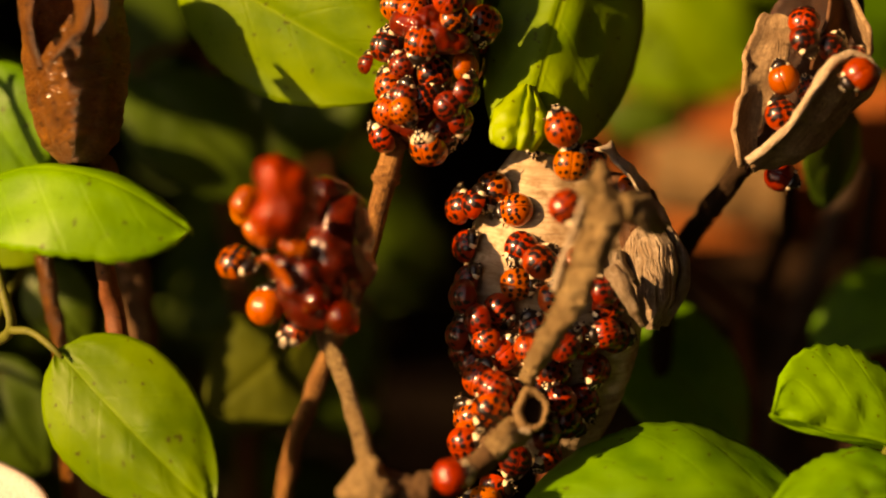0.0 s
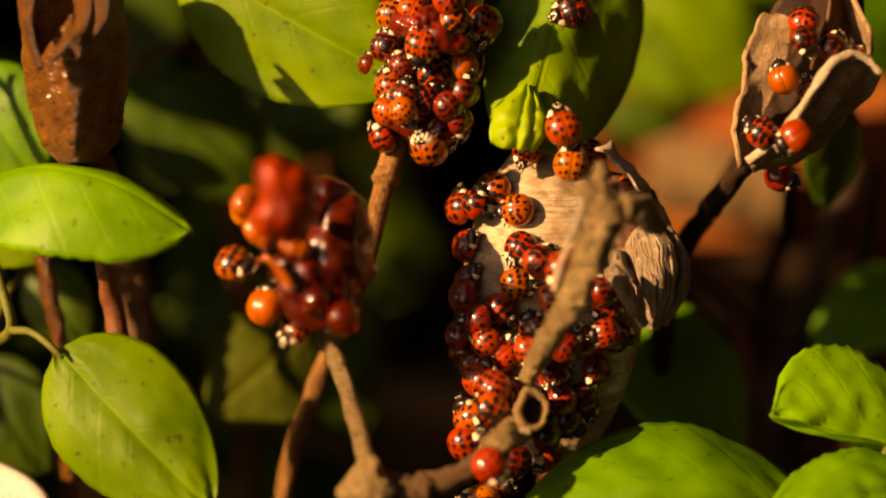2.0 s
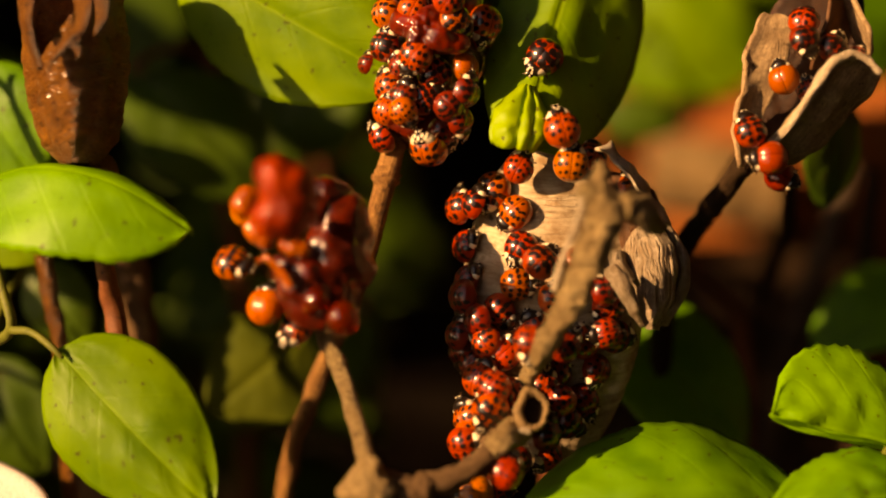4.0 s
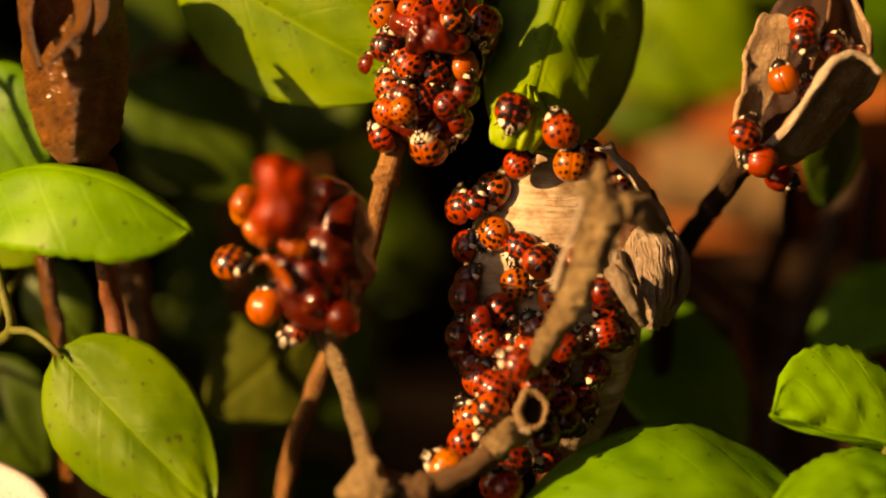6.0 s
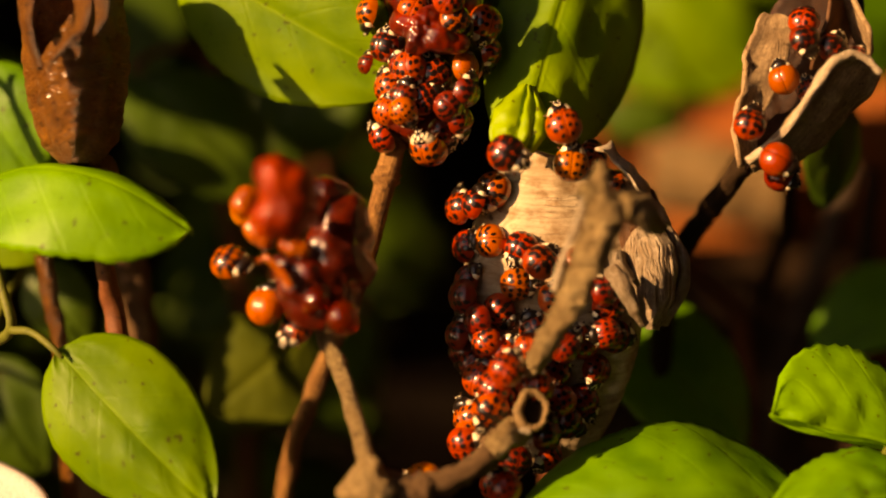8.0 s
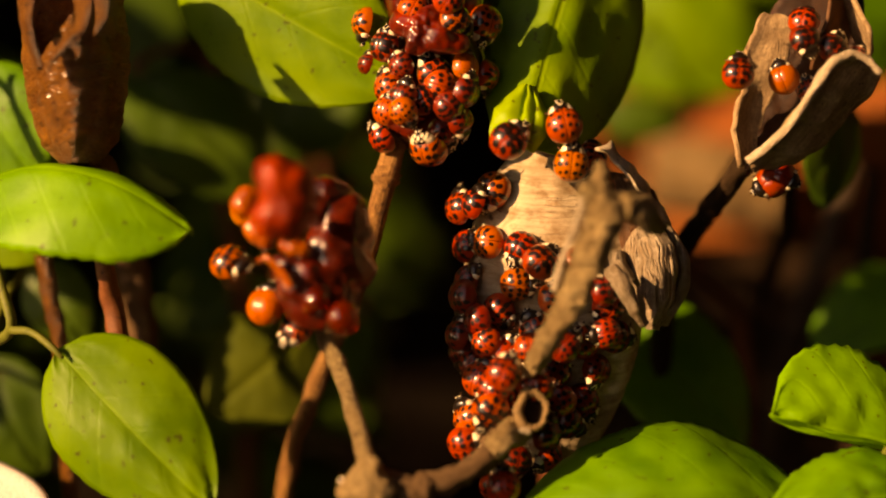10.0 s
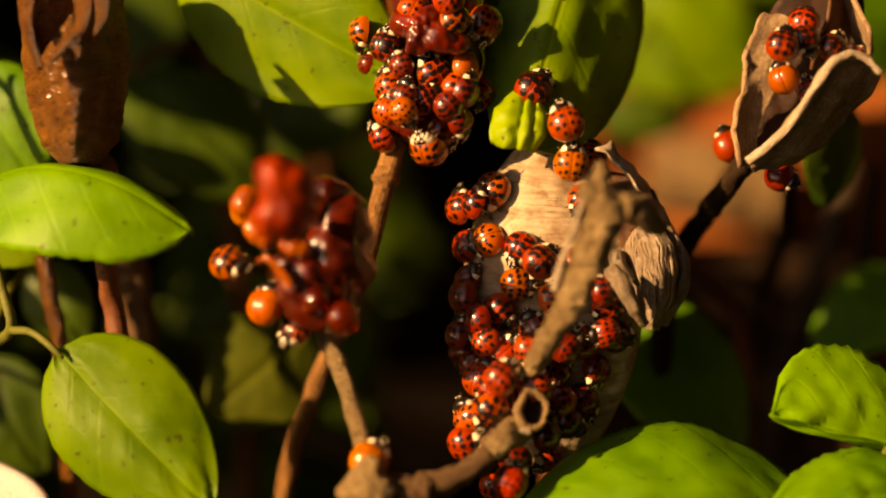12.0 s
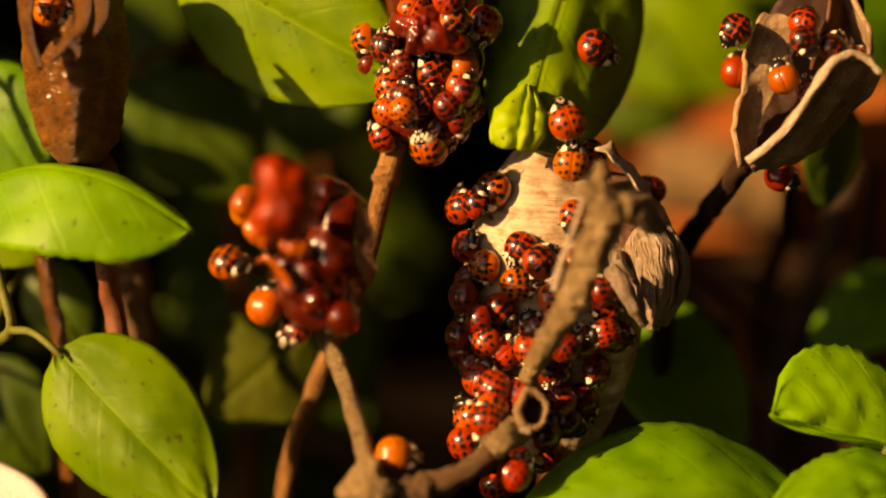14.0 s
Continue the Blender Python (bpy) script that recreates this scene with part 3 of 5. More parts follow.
def bush(label, foot, crown, spread, count, seed, m=None, size=(22, 34)):
    """A full basil plant: stem from foot to crown (mm), leaves round it, more or less level, uneven."""
    rnd = random.Random(seed)
    foot, crown = Vector(foot), Vector(crown)
    mid = foot.lerp(crown, 0.5) + Vector((rnd.uniform(-6, 6), rnd.uniform(-6, 6), 0))
    leaves = []
    for i in range(count):
        h = 0.35 + 0.65 * (i + rnd.random()) / count
        a = i * 2.4 + rnd.uniform(-0.4, 0.4)
        out = Vector((math.cos(a), math.sin(a), rnd.uniform(-0.15, 0.35)))
        base = foot.lerp(crown, h) + out * spread * rnd.uniform(0.25, 0.45)
        ln = rnd.uniform(*size)
        tip = base + (out + Vector((0, 0, rnd.uniform(-0.5, 0.1)))).normalized() * ln
        n = Vector((rnd.uniform(-0.35, 0.35) - 0.2, rnd.uniform(-0.35, 0.35) - 0.2, 1))
        leaves.append(dict(base=base, tip=tip, normal=n, width=ln * rnd.uniform(0.6, 0.75), m=m or LEAF_SHADE, nu=18, nv=7))
    return basil_plant(label, [foot, mid, crown], leaves, 1.5, RED_STALK, "bushes behind")


# Added bushes cast the background's shade; those on the left mostly lie unseen.
SHADE_BUSH = "bushy basil plant added to shade the background"
bush(SHADE_BUSH, (-140, 24, -2), (-140, 24, 172), 28, 38, 21, size=(16, 24))
bush(SHADE_BUSH, (-132, 58, -2), (-136, 58, 175), 36, 40, 1)
bush(SHADE_BUSH, (-115, 66, -2), (-118, 62, 180), 38, 46, 2)
bush(SHADE_BUSH, (-130, 98, -2), (-134, 96, 170), 36, 44, 3)
bush(SHADE_BUSH, (-200, 118, -2), (-202, 116, 240), 44, 32, 6)
bush(SHADE_BUSH, (-165, 275, -2), (-165, 272, 230), 46, 32, 11)
bush(SHADE_BUSH, (-245, 60, -2), (-245, 58, 240), 46, 32, 12)
bush(SHADE_BUSH, (-50, 150, -2), (-50, 150, 62), 40, 18, 13)
bush(SHADE_BUSH, (-40, 260, -2), (-40, 260, 80), 46, 18, 15)
bush(SHADE_BUSH, (40, 360, -2), (30, 360, 240), 46, 30, 7)
bush(SHADE_BUSH, (160, 340, -2), (160, 330, 220), 46, 30, 8)
bush(SHADE_BUSH, (-20, 460, -2), (-20, 460, 200), 60, 30, 9, size=(30, 44))
bush(SHADE_BUSH, (120, 540, -2), (120, 540, 220), 60, 30, 10, size=(30, 44))

# ---- dry stems ----
def twig(label, points, radii, material=None, knob=0.35, seed=0, name="dry_twig"):
    root = thing(name, label, "twig", "dry stems", V(points[0]))
    under(part("stem", tube(points, radii, 14, 8, knob, seed), material or TWIG), root)
    path = smooth_path(points, 8)
    for f in (0.55, 0.82):
        k = int(f * (len(path) - 2))
        r = radii[min(len(radii) - 1, int(f * len(radii)))]
        p, step = Vector(path[k]), (Vector(path[k + 1]) - Vector(path[k])).normalized()
        under(part("node", tube([p - step * 1.6, p - step * 0.5, p + step * 0.5, p + step * 1.6], [r * 0.9, r * 1.22, r * 1.18, r * 0.9], 14, 4, 0.3, seed), material or TWIG), root)
    return root


twig("dry brown stem carrying the top cluster", [(-30.2, 14.6, -2), (-28.4, 15.4, 80.2), (-22.7, 13.3, 99.6), (-14.4, 11.8, 121.1), (-9.1, 15.9, 140.2), (-5.2, 21.1, 152.8)], [1.9, 1.6, 1.6, 1.8, 2.0], AMBER_TWIG, seed=1)
twig("dry grey-brown stem carrying the sticky cluster", [(-12, -20.6, 99.1), (-13.1, -18.1, 103.4), (-16.9, -11.6, 113.6), (-19.8, -7.9, 118.6), (-21.6, -4.9, 127.8)], [1.6, 1.4, 1.3, 1.2], seed=2)
fork = twig("forked dry twig with a hollow broken end", [(-12.9, -31.6, -2), (-12, -27.7, 90), (-11.7, -22.2, 97.3), (-4, -23.2, 97.3), (4.2, -20.5, 99.3), (9.8, -15.2, 102.4), (13.0, -9.8, 104)], [2.6, 2.6, 2.9, 2.1, 1.9, 2.2, 2.0], BARK, seed=3, knob=0.5)
under(part("collar", tube([(7.7, -18.2, 101.5), (10, -17.1, 103.3), (11.4, -14.4, 103.4), (12.6, -11.8, 103.3)], [1.9, 2.3, 2.5, 2.3], 18, 6, 0.35, 14), TWIG, label="pale split bark of the broken end"), fork)
under(part("stub", melt([(*(-12.2, -24.9, 98.7), 3.3), (*(-14.5, -25.3, 97.4), 2.5), (*(-9.9, -25.2, 97.7), 2.6), (*(-11.6, -24, 101.5), 1.9)], 4, 0.14), TWIG, label="knotted pale stub"), fork)
under(part("branch", tube([(13.9, -9.3, 110.9), (16.3, -15.2, 118.7), (19.7, -16.2, 125.4), (23.1, -16.5, 134.1), (25.2, -15.6, 140.3), (24.6, -14.1, 144.9), (25, -12.9, 148.6)], [1.5, 1.8, 2.3, 2.9, 3.0, 1.9, 0.8], 30, 16, 0.42, 5), TWIG), fork)
under(part("side_branch", tube([(25.4, -14.8, 139.6), (27.8, -15.1, 141.7), (30.8, -14.3, 141.1), (32.9, -11.1, 137.9), (35, -7.5, 135.9)], [2.2, 2.1, 2.3, 1.7, 1.0], 16, 8, 0.8, 6), TWIG), fork)
under(part("spur", tube([(24.7, -14.5, 140.4), (23, -15.6, 143.5), (22.3, -15.1, 145), (21.7, -14.8, 145.9)], [1.4, 1.2, 1.5, 0.5], 12, 8, 0.7, 16), TWIG), fork)
under(part("spur", tube([(27.7, -14.3, 140.8), (28.9, -12.7, 142.7), (31.1, -10.6, 142.5), (33, -8.9, 141.3)], [1.3, 1.0, 0.9, 0.4], 12, 8, 0.6, 18), TWIG), fork)
under(part("tendril", tube([(17.9, -15.3, 128.3), (18.3, -17.2, 131.9), (19.5, -17, 135.8), (20.7, -16.9, 139.5), (21.6, -15.9, 142.5), (22.1, -15.3, 144.4)], [0.9, 0.55, 0.45, 0.3], 8, 6, 0.4, 7), HUSK), fork)
axis, across = Vector((0.05, -0.89, 0.45)), Vector((1, 0, 0))
ring = basis(axis, across)
centre = Vector((14.8, -14.8, 107.2))
bm = bmesh.new()
turns = [2 * math.pi * k / 40 for k in range(40)]


def rim_point(r, h, t, wild):
    """A point of the ragged wall of the hollow end."""
    c, d = math.cos(t), math.sin(t)
    r *= 1 + 0.28 * max(0.0, -c) * (1 if wild > 0.36 else 0)
    r *= 1 + wild * (0.5 * noise.noise(Vector((c * 1.3, d * 1.3, 2.0))) + 0.35 * noise.noise(Vector((c * 3.5, d * 3.5, h * 0.6))))
    h += 1.1 * wild * noise.noise(Vector((c * 2.4, d * 2.4, 7.0))) * (1 if h > -1 else 0.3)
    return (centre + ring @ Vector((0.76 * r * c - 0.1, 1.05 * r * d, h))) * MM


grid(bm, [[rim_point(r, h, t, w) for t in turns]
          for r, h, w in ((2.6, -7.0, 0.2), (3.3, -4.0, 0.3), (3.4, -1.2, 0.38), (3.3, 0.3, 0.38), (3.0, 0.8, 0.38), (2.55, 0.7, 0.25), (2.2, 0.0, 0.2), (2.1, -1.5, 0.1), (1.9, -3.0, 0.1), (0.1, -3.2, 0.0))], closed=True)
under(part("hollow_end", bm, WOOD, label="broken hollow twig end with dark bore"), fork)
# Added dark dish that stands for the bore's shade.
bm = bmesh.new()
grid(bm, [[(centre + ring @ Vector((0.76 * r * math.cos(t) - 0.1, 1.05 * r * math.sin(t), h))) * MM for t in turns] for r, h in ((2.2, -0.7), (1.8, -1.2), (1.0, -1.5), (0.02, -1.6))], closed=True)
under(part("pith", bm, BORE_SHADE, label="added dark cap for the shade in the bore"), fork)
flaked = random.Random(31)
for _ in range(9):
    p = Vector((9.2, -17.4, 101.6)).lerp(Vector((13.2, -16.4, 104.6)), flaked.random()) + Vector((flaked.uniform(-0.9, 0.9), flaked.uniform(-0.9, 0.1), flaked.uniform(-1.1, 1.1)))
    q = p + Vector((flaked.uniform(-1.2, 1.2), flaked.uniform(-1.0, 0.2), flaked.uniform(-0.4, 1.5)))
    under(part("bark_flake", tube([p, (p + q) / 2 + Vector((0, -0.3, 0.2)), q], [0.55, 0.5, 0.15], 6, 3, 0.8, flaked.random() * 9), HUSK), fork)
# The pod stem's shade is painted in by using the darker bark.
twig("dry brown stem of the open pod", [(41.3, 31.6, -2), (41.3, 27.3, 117), (46.4, 22.8, 129), (50.9, 15.6, 139.3), (53.8, 14.1, 144.2)], [2.2, 1.9, 1.8, 1.7], DARK_BARK, seed=8)
twig("thin reddish dry stem", [(-67.4, 11.7, -2), (-67.6, 16, 108.2), (-69.1, 18.2, 114.8), (-70.5, 20.6, 122.3)], [1.5, 1.4, 1.4], BROWN_HUSK, seed=9)
twig("dark upright dead stem", [(-55.7, 26.5, -2), (-55.2, 28.5, 101.3), (-57.4, 32.4, 119.6), (-59.1, 14, 140.7), (-61.1, 9.8, 143.9)], [3.4, 3.2, 2.8, 2.0], BARK, seed=10)

# ---- seed capsules ----
pod = thing("seed_capsule", "brown empty seed capsule split open at the tip", "seed pod", "", V((-60.9, 8.2, 142.4)))
rows = capsule_rows((-60.7, 8.2, 142.2), (-63, 20.4, 173.5), 8.3, lambda u: 0 if u < 0.49 else 130 * min(1, (u - 0.49) / 0.28), (-0.65, -0.72, 0.23), 1, wrinkle=0.13, ribs=4, nu=110, nv=120, fine=0.05, ridge=0.08, phase=0.75,
                    outline=[0.34, 0.72, 0.88, 0.97, 1.0, 1.0, 0.98, 0.94, 0.92, 0.93, 0.96])
under(thicken(part("shell", capsule(rows), BROWN_HUSK), 0.7), pod)
under(thicken(part("valve", sheet([(-65.7, 1.7, 159.6), (-67.5, 3.4, 163.2), (-69, 6.7, 166.7), (-69.9, 10.1, 170.9)], [(-64.7, 1.5, 160.5), (-65.7, 3.2, 164.2), (-66.7, 5.8, 167.3), (-66.6, 9.2, 171.1)], (-0.3, -0.8, 0.3), 2, 22, 10, 0.3), CAPSULE_RIM, label="curled pale-edged valve"), 0.7), pod)
under(thicken(part("valve", sheet([(-64.9, 1.4, 160.2), (-63.4, 2.1, 162.4), (-61.3, 3.6, 165.3), (-59.7, 5.3, 167.4), (-60.8, 9.2, 171.1)], [(-64, 0.7, 159.6), (-61.9, 1.5, 162), (-59.4, 2.6, 164.6), (-57.2, 4.7, 166.9), (-57.4, 9.2, 171.1)], (0, -0.6, 0.3), 5, 22, 10, 0.3), CAPSULE_RIM, label="curled pale-edged valve"), 0.7), pod)
under(thicken(part("valve", sheet([(-56.5, 3.6, 165.3), (-56.3, 5.5, 167.9), (-57.1, 9.2, 171.1)], [(-53.4, 6.9, 164.2), (-53.4, 9, 167.3), (-54.3, 12.1, 170.5)], (0.1, -0.8, 0.3), 3, 22, 10, 0.4), CAPSULE_RIM, label="curled pale-edged valve"), 0.7), pod)

pod = thing("seed_capsule", "pale tan seed pod gaping open, ladybirds inside", "seed pod", "", V((51.5, 11.8, 140.5)))
shell = under(thicken(part("back_valve", sheet([(51.2, 10, 141.3), (52.2, 18.2, 150.6), (54.3, 22.8, 161.4), (58.3, 23.2, 169.1)], [(52.4, 10, 141.3), (64.6, 19.9, 149.2), (72.2, 22.2, 159.5), (70.8, 23.8, 170.9)], (0, 0.95, -0.31), 4, rough=0.8), POD_SHADED_LINING), 0.7), pod)
under(thicken(part("front_valve", sheet([(51.1, 8.3, 142.5), (56.7, 6, 148.6), (61.4, 6.3, 155.7), (64.2, 7.5, 159.5), (67.5, 8.9, 160.6)], [(52.7, 9.7, 140.4), (61.8, 12.4, 142.2), (68.7, 15.4, 148.2), (72.9, 15, 153.5), (73.1, 12.9, 156.6)], (0.1, -0.96, 0.26), 5, 34, 22, 0.8, 0.35), TAN_HUSK), 1.1), pod)
under(thicken(part("side_valve", sheet([(50.6, 9, 141.3), (49.5, 11.1, 147.9), (51.2, 14.9, 158.2), (52.1, 17.4, 162.6), (54.2, 19.1, 166.2)], [(51.2, 10, 141.3), (54.2, 14.3, 148.1), (57.4, 16.1, 157), (59, 16.9, 162.6), (58.5, 16.8, 165.5)], (-0.32, 0.9, -0.29), 6, 26, 14, 0.9), TAN_HUSK), 0.9), pod)
under(part("rim", tube([(50.9, 7.4, 143), (56.6, 5.5, 148.9), (61.2, 5.7, 156.1), (64.1, 7, 159.9), (67.4, 8.5, 160.9), (70.1, 8.7, 160), (72.2, 8, 157.8)], [0.8, 0.75, 0.85, 0.8, 0.7, 0.5], 10, 6, 0.45, 31), HUSK, label="pale torn rim of the pod"), pod)
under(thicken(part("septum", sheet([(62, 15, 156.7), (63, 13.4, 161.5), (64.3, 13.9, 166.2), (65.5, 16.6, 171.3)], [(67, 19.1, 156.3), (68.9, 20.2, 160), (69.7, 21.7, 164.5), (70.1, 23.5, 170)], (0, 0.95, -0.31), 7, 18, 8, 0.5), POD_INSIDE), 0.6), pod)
under(thicken(part("side_valve", sheet([(70.6, 13.2, 157.7), (71.4, 11.4, 161.9), (70.2, 11.7, 166.1), (68, 16.3, 170.4)], [(71.1, 18.1, 156.5), (70.6, 19.3, 160.2), (69.2, 20.6, 164.3), (67.8, 22.2, 169.3)], (1, 0, 0), 8, 18, 8, 0.5), TAN_HUSK), 0.8), pod)

pod = thing("seed_capsule", "large pale papery husk covered with ladybirds", "seed pod", "", V((21, 1, 87.8)))
rows = capsule_rows((18.6, 1, 89.4), (18.6, 19, 144.9), 15.7, lambda u: 0, (0, 0.95, -0.31), 4, belly=0.5, wrinkle=0.08, blunt=0.5, ribs=6, nu=110, nv=140, flat=0.6, ridge=0.02, fine=0.02)
under(part("shell", capsule(rows), SHELL), pod)
under(thicken(part("rolled_flap", sheet([(32.5, 10.4, 129.6), (30.7, 8.1, 127.5), (31.2, 6.1, 124.6), (32.8, 4.1, 121.6), (33.9, 2.5, 118.3), (34.4, 0.7, 115.9)], [(36.1, 9.8, 131), (38.4, 7, 128.8), (39, 4.7, 125.1), (38.6, 2.9, 121.2), (37.2, 1.4, 118.1), (35.5, 0.6, 115.7)], (-0.8, -3.2, 1.3), 11, 56, 60, 0.7, 0.32, 34), FLAP, label="rolled torn edge of the husk"), 0.7), pod)
under(thicken(part("rolled_flap", sheet([(36.8, 10.8, 130.8), (39, 8.5, 126.8), (38.7, 5.6, 121.2), (36.1, 2.6, 115.4)], [(37.7, 13.6, 129.8), (40.7, 12.1, 125.1), (41, 9.4, 119.9), (37.3, 5.6, 114.7)], (1.2, -2.0, 0.8), 12, 40, 30, 0.5, 0.25, 18), FLAP, label="outer layer of the rolled husk edge"), 0.6), pod)
under(thicken(part("rolled_flap", sheet([(28.3, 4.4, 127.5), (28.5, 3.4, 126.3), (29.6, 2.6, 125.0), (31.2, 2.4, 123.7)], [(30.7, 6.5, 127.2), (31.1, 5.6, 125.5), (32.1, 4.9, 124.0), (32.9, 3.6, 123.0)], (-0.4, -2.2, 1.0), 17, 30, 22, 0.5, 0.25, 9), FLAP, label="inner lobe of the rolled husk edge"), 0.6), pod)
under(thicken(part("inner_wall", sheet([(27.1, 12.7, 140.1), (28.3, 10.6, 136.7), (29.5, 9.1, 132.2), (30.7, 7.3, 126.7)], [(33.3, 15.1, 137.6), (36.1, 13.2, 135), (37.3, 11, 131.6), (38.1, 9.8, 127.9)], (0, -0.95, 0.31), 14, 22, 14, 0.9, 0.6), POD_INSIDE, label="brown inner wall of the husk, shade partly in its colour"), 0.6), pod)
under(part("fold", tube([(27.9, -1.1, 126.7), (29.2, -3.6, 125.4), (31.2, -4.7, 121.9), (33.3, -3.9, 118.1)], [1.3, 1.5, 1.2, 0.8], 12, 6, 0.4, 12), FLAP), pod)
under(thicken(part("torn_edge", sheet([(25.8, 11, 144.3), (30, 8.9, 141.2), (32.8, 7.6, 137.1), (35.9, 7.9, 131.6)], [(28, 15, 143.9), (32.3, 13.7, 139.8), (35.2, 12.4, 135.7), (38.7, 11.7, 130.4)], (0, -0.95, 0.31), 13, 20, 8, 0.9), HUSK), 0.5), pod)

# ---- sticky fruit ----
fruit = thing("fruit", "dark red sticky fruit pulp on a dry stem", "fruit", "sticky fruit", V((-20.7, -7.8, 119)))
under(part("pulp", melt([(*(-17.6, -7.2, 130.5), 6.2), (*(-16.9, -5.1, 137), 4.4), (*(-14.9, -5.1, 133.7), 3.6), (*(-14.6, -7.7, 128.8), 3.2), (*(-19.5, -11.3, 124.2), 4), (*(-16.4, -10.5, 123.4), 3), (*(-23.1, -10.8, 125.9), 4)], 1, 0.12), JELLY), fruit)
under(part("lobe", melt([(*(-21.6, -11.7, 129.6), 3.5), (*(-25, -11.3, 130.7), 2.7), (*(-18.3, -10.6, 129.7), 3.2), (*(-20.3, -12.7, 126.6), 2.9), (*(-23.7, -12.4, 127.3), 2.8), (*(-17.6, -11.7, 126.3), 2.6)], 6), JELLY), fruit)
under(part("lobe", melt([(*(-19.1, -4.9, 140.8), 3.2), (*(-20.4, -6.5, 138.9), 3), (*(-16.9, -4.1, 140.1), 2.6)], 8), JELLY), fruit)
under(part("tongue", melt([(*(-24, -24.7, 144.6), 4.08), (*(-24.9, -24.4, 148.4), 3.31), (*(-25.4, -24, 149.2), 2.7), (*(-22.9, -24, 147.9), 2.72), (*(-22.4, -23.2, 145.8), 3.11), (*(-26.3, -25.2, 143), 2.92), (*(-23.4, -21, 140.6), 2.8), (*(-21.4, -15.3, 140.8), 2.1), (-20.6, -10.5, 138.2, 2.4)], 4, 0.14), TONGUE, label="smooth lolling tongue of red pulp"), fruit)
under(part("lobe", melt([(*(-31.8, -9.2, 140.5), 2.3), (*(-31.1, -8.8, 141.7), 1.9)], 12, 0.05), AMBER, label="amber blob of pulp"), fruit)
under(part("lobe", melt([(*(-29.5, -12.5, 136.8), 1.9), (*(-28.2, -12.9, 135.7), 1.6), (*(-30.3, -12.2, 137.6), 1.5)], 13, 0.05), AMBER, label="amber blob of pulp"), fruit)
under(part("lobe", melt([(*(-23.7, -13.2, 134.6), 1.7), (*(-22.2, -13.3, 134.2), 1.4), (*(-25, -13.1, 134.9), 1.3)], 14, 0.08), AMBER, label="amber blob of pulp"), fruit)
under(part("drop", melt([(*(-20.1, -15.8, 126.6), 2.1), (*(-21.1, -15.2, 125.1), 1.4)], 2, 0.04), SYRUP, label="round clear drop of red syrup"), fruit)
under(part("drop", melt([(*(-16, -15.7, 123.8), 2.7), (*(-15.5, -16, 122.8), 1.9)], 3, 0.04), SYRUP, label="hanging clear drop of red syrup"), fruit)
under(thicken(part("skin", sheet([(-29.3, -14.7, 133.4), (-27.7, -15.4, 134.2), (-25.3, -16.6, 132.3), (-23.7, -17.4, 129.7)], [(-29.7, -14.6, 132), (-28.3, -14.9, 132.7), (-26.3, -15.5, 130.6), (-24.9, -16.3, 128.4)], (-0.1, -0.6, 0.3), 3, 24, 10, 0.4), AMBER, label="torn flap of fruit skin"), 0.35), fruit)
fruit = thing("fruit", "dark red glossy fruit pulp under feeding ladybirds", "fruit", "sticky fruit", V((-6, 7.5, 146.5)))
under(part("pulp", melt([(*(-3.1, 23.3, 156.3), 6.8), (*(-1.3, 22.8, 171.1), 6), (*(1.5, 22.3, 166.4), 5.5), (*(-5.7, 25.2, 168.7), 5.2), (*(-2.3, 23.8, 161.2), 6.6), (*(-4.3, 21.8, 151.7), 6.2), (*(-5.2, 19.1, 146.8), 4.8), (*(-1.4, 20, 146.1), 4.8), (*(1.6, 24.2, 156.1), 5.5)], 7), DARK_JELLY), fruit)
under(part("lobe", melt([(*(-3.7, 14.1, 163.7), 3), (*(-6.5, 15.5, 164.8), 2.3), (*(-0.8, 12.7, 162.6), 2.6), (*(2.3, 13.5, 161.6), 2.2), (*(-2.3, 14.7, 165.5), 2.3), (*(-4.6, 12.4, 161.7), 1.8), (*(1, 14.1, 163.7), 2)], 9, 0.22), WET_RED, label="glossy bare red pulp"), fruit)

# ---- pots, blocks and litter behind ----
def pot(label, at, radius, height, material, seed=0):
    """A round flower pot with a thick rolled rim; at: the middle of its foot (mm)."""
    wall = [(0.0, 2), (0.68, 0), (0.70, 1), (0.90, height * 0.78)]
    edge = [(0.90, height * 0.78), (0.97, height * 0.79), (1.0, height * 0.81), (1.0, height * 0.97), (0.98, height), (0.93, height), (0.91, height * 0.97), (0.86, height * 0.7)]
    soil = [(0.87, height * 0.75), (0.6, height * 0.77), (0.0, height * 0.76)]
    root = thing("flower_pot", label, "flower pot", "", V((at[0], at[1], 0)))
    for name, prof, m in (("body", wall, material), ("rim", edge, material), ("soil", soil, SOIL)):
        bm = bmesh.new()
        grid(bm, [[V((at[0] + max(q, 0.004) * radius * math.cos(a), at[1] + max(q, 0.004) * radius * math.sin(a), z)) for a in [2 * math.pi * k / 64 for k in range(64)]] for q, z in prof], closed=True)
        under(part(name, bm, m), root)
    return root


pot("white glazed flower pot", (-97.6, -18.2, 90.3), 34, 88, GLAZE)
pot("orange terracotta flower pot", (99, 256.4, -2), 62, 104, CLAY)


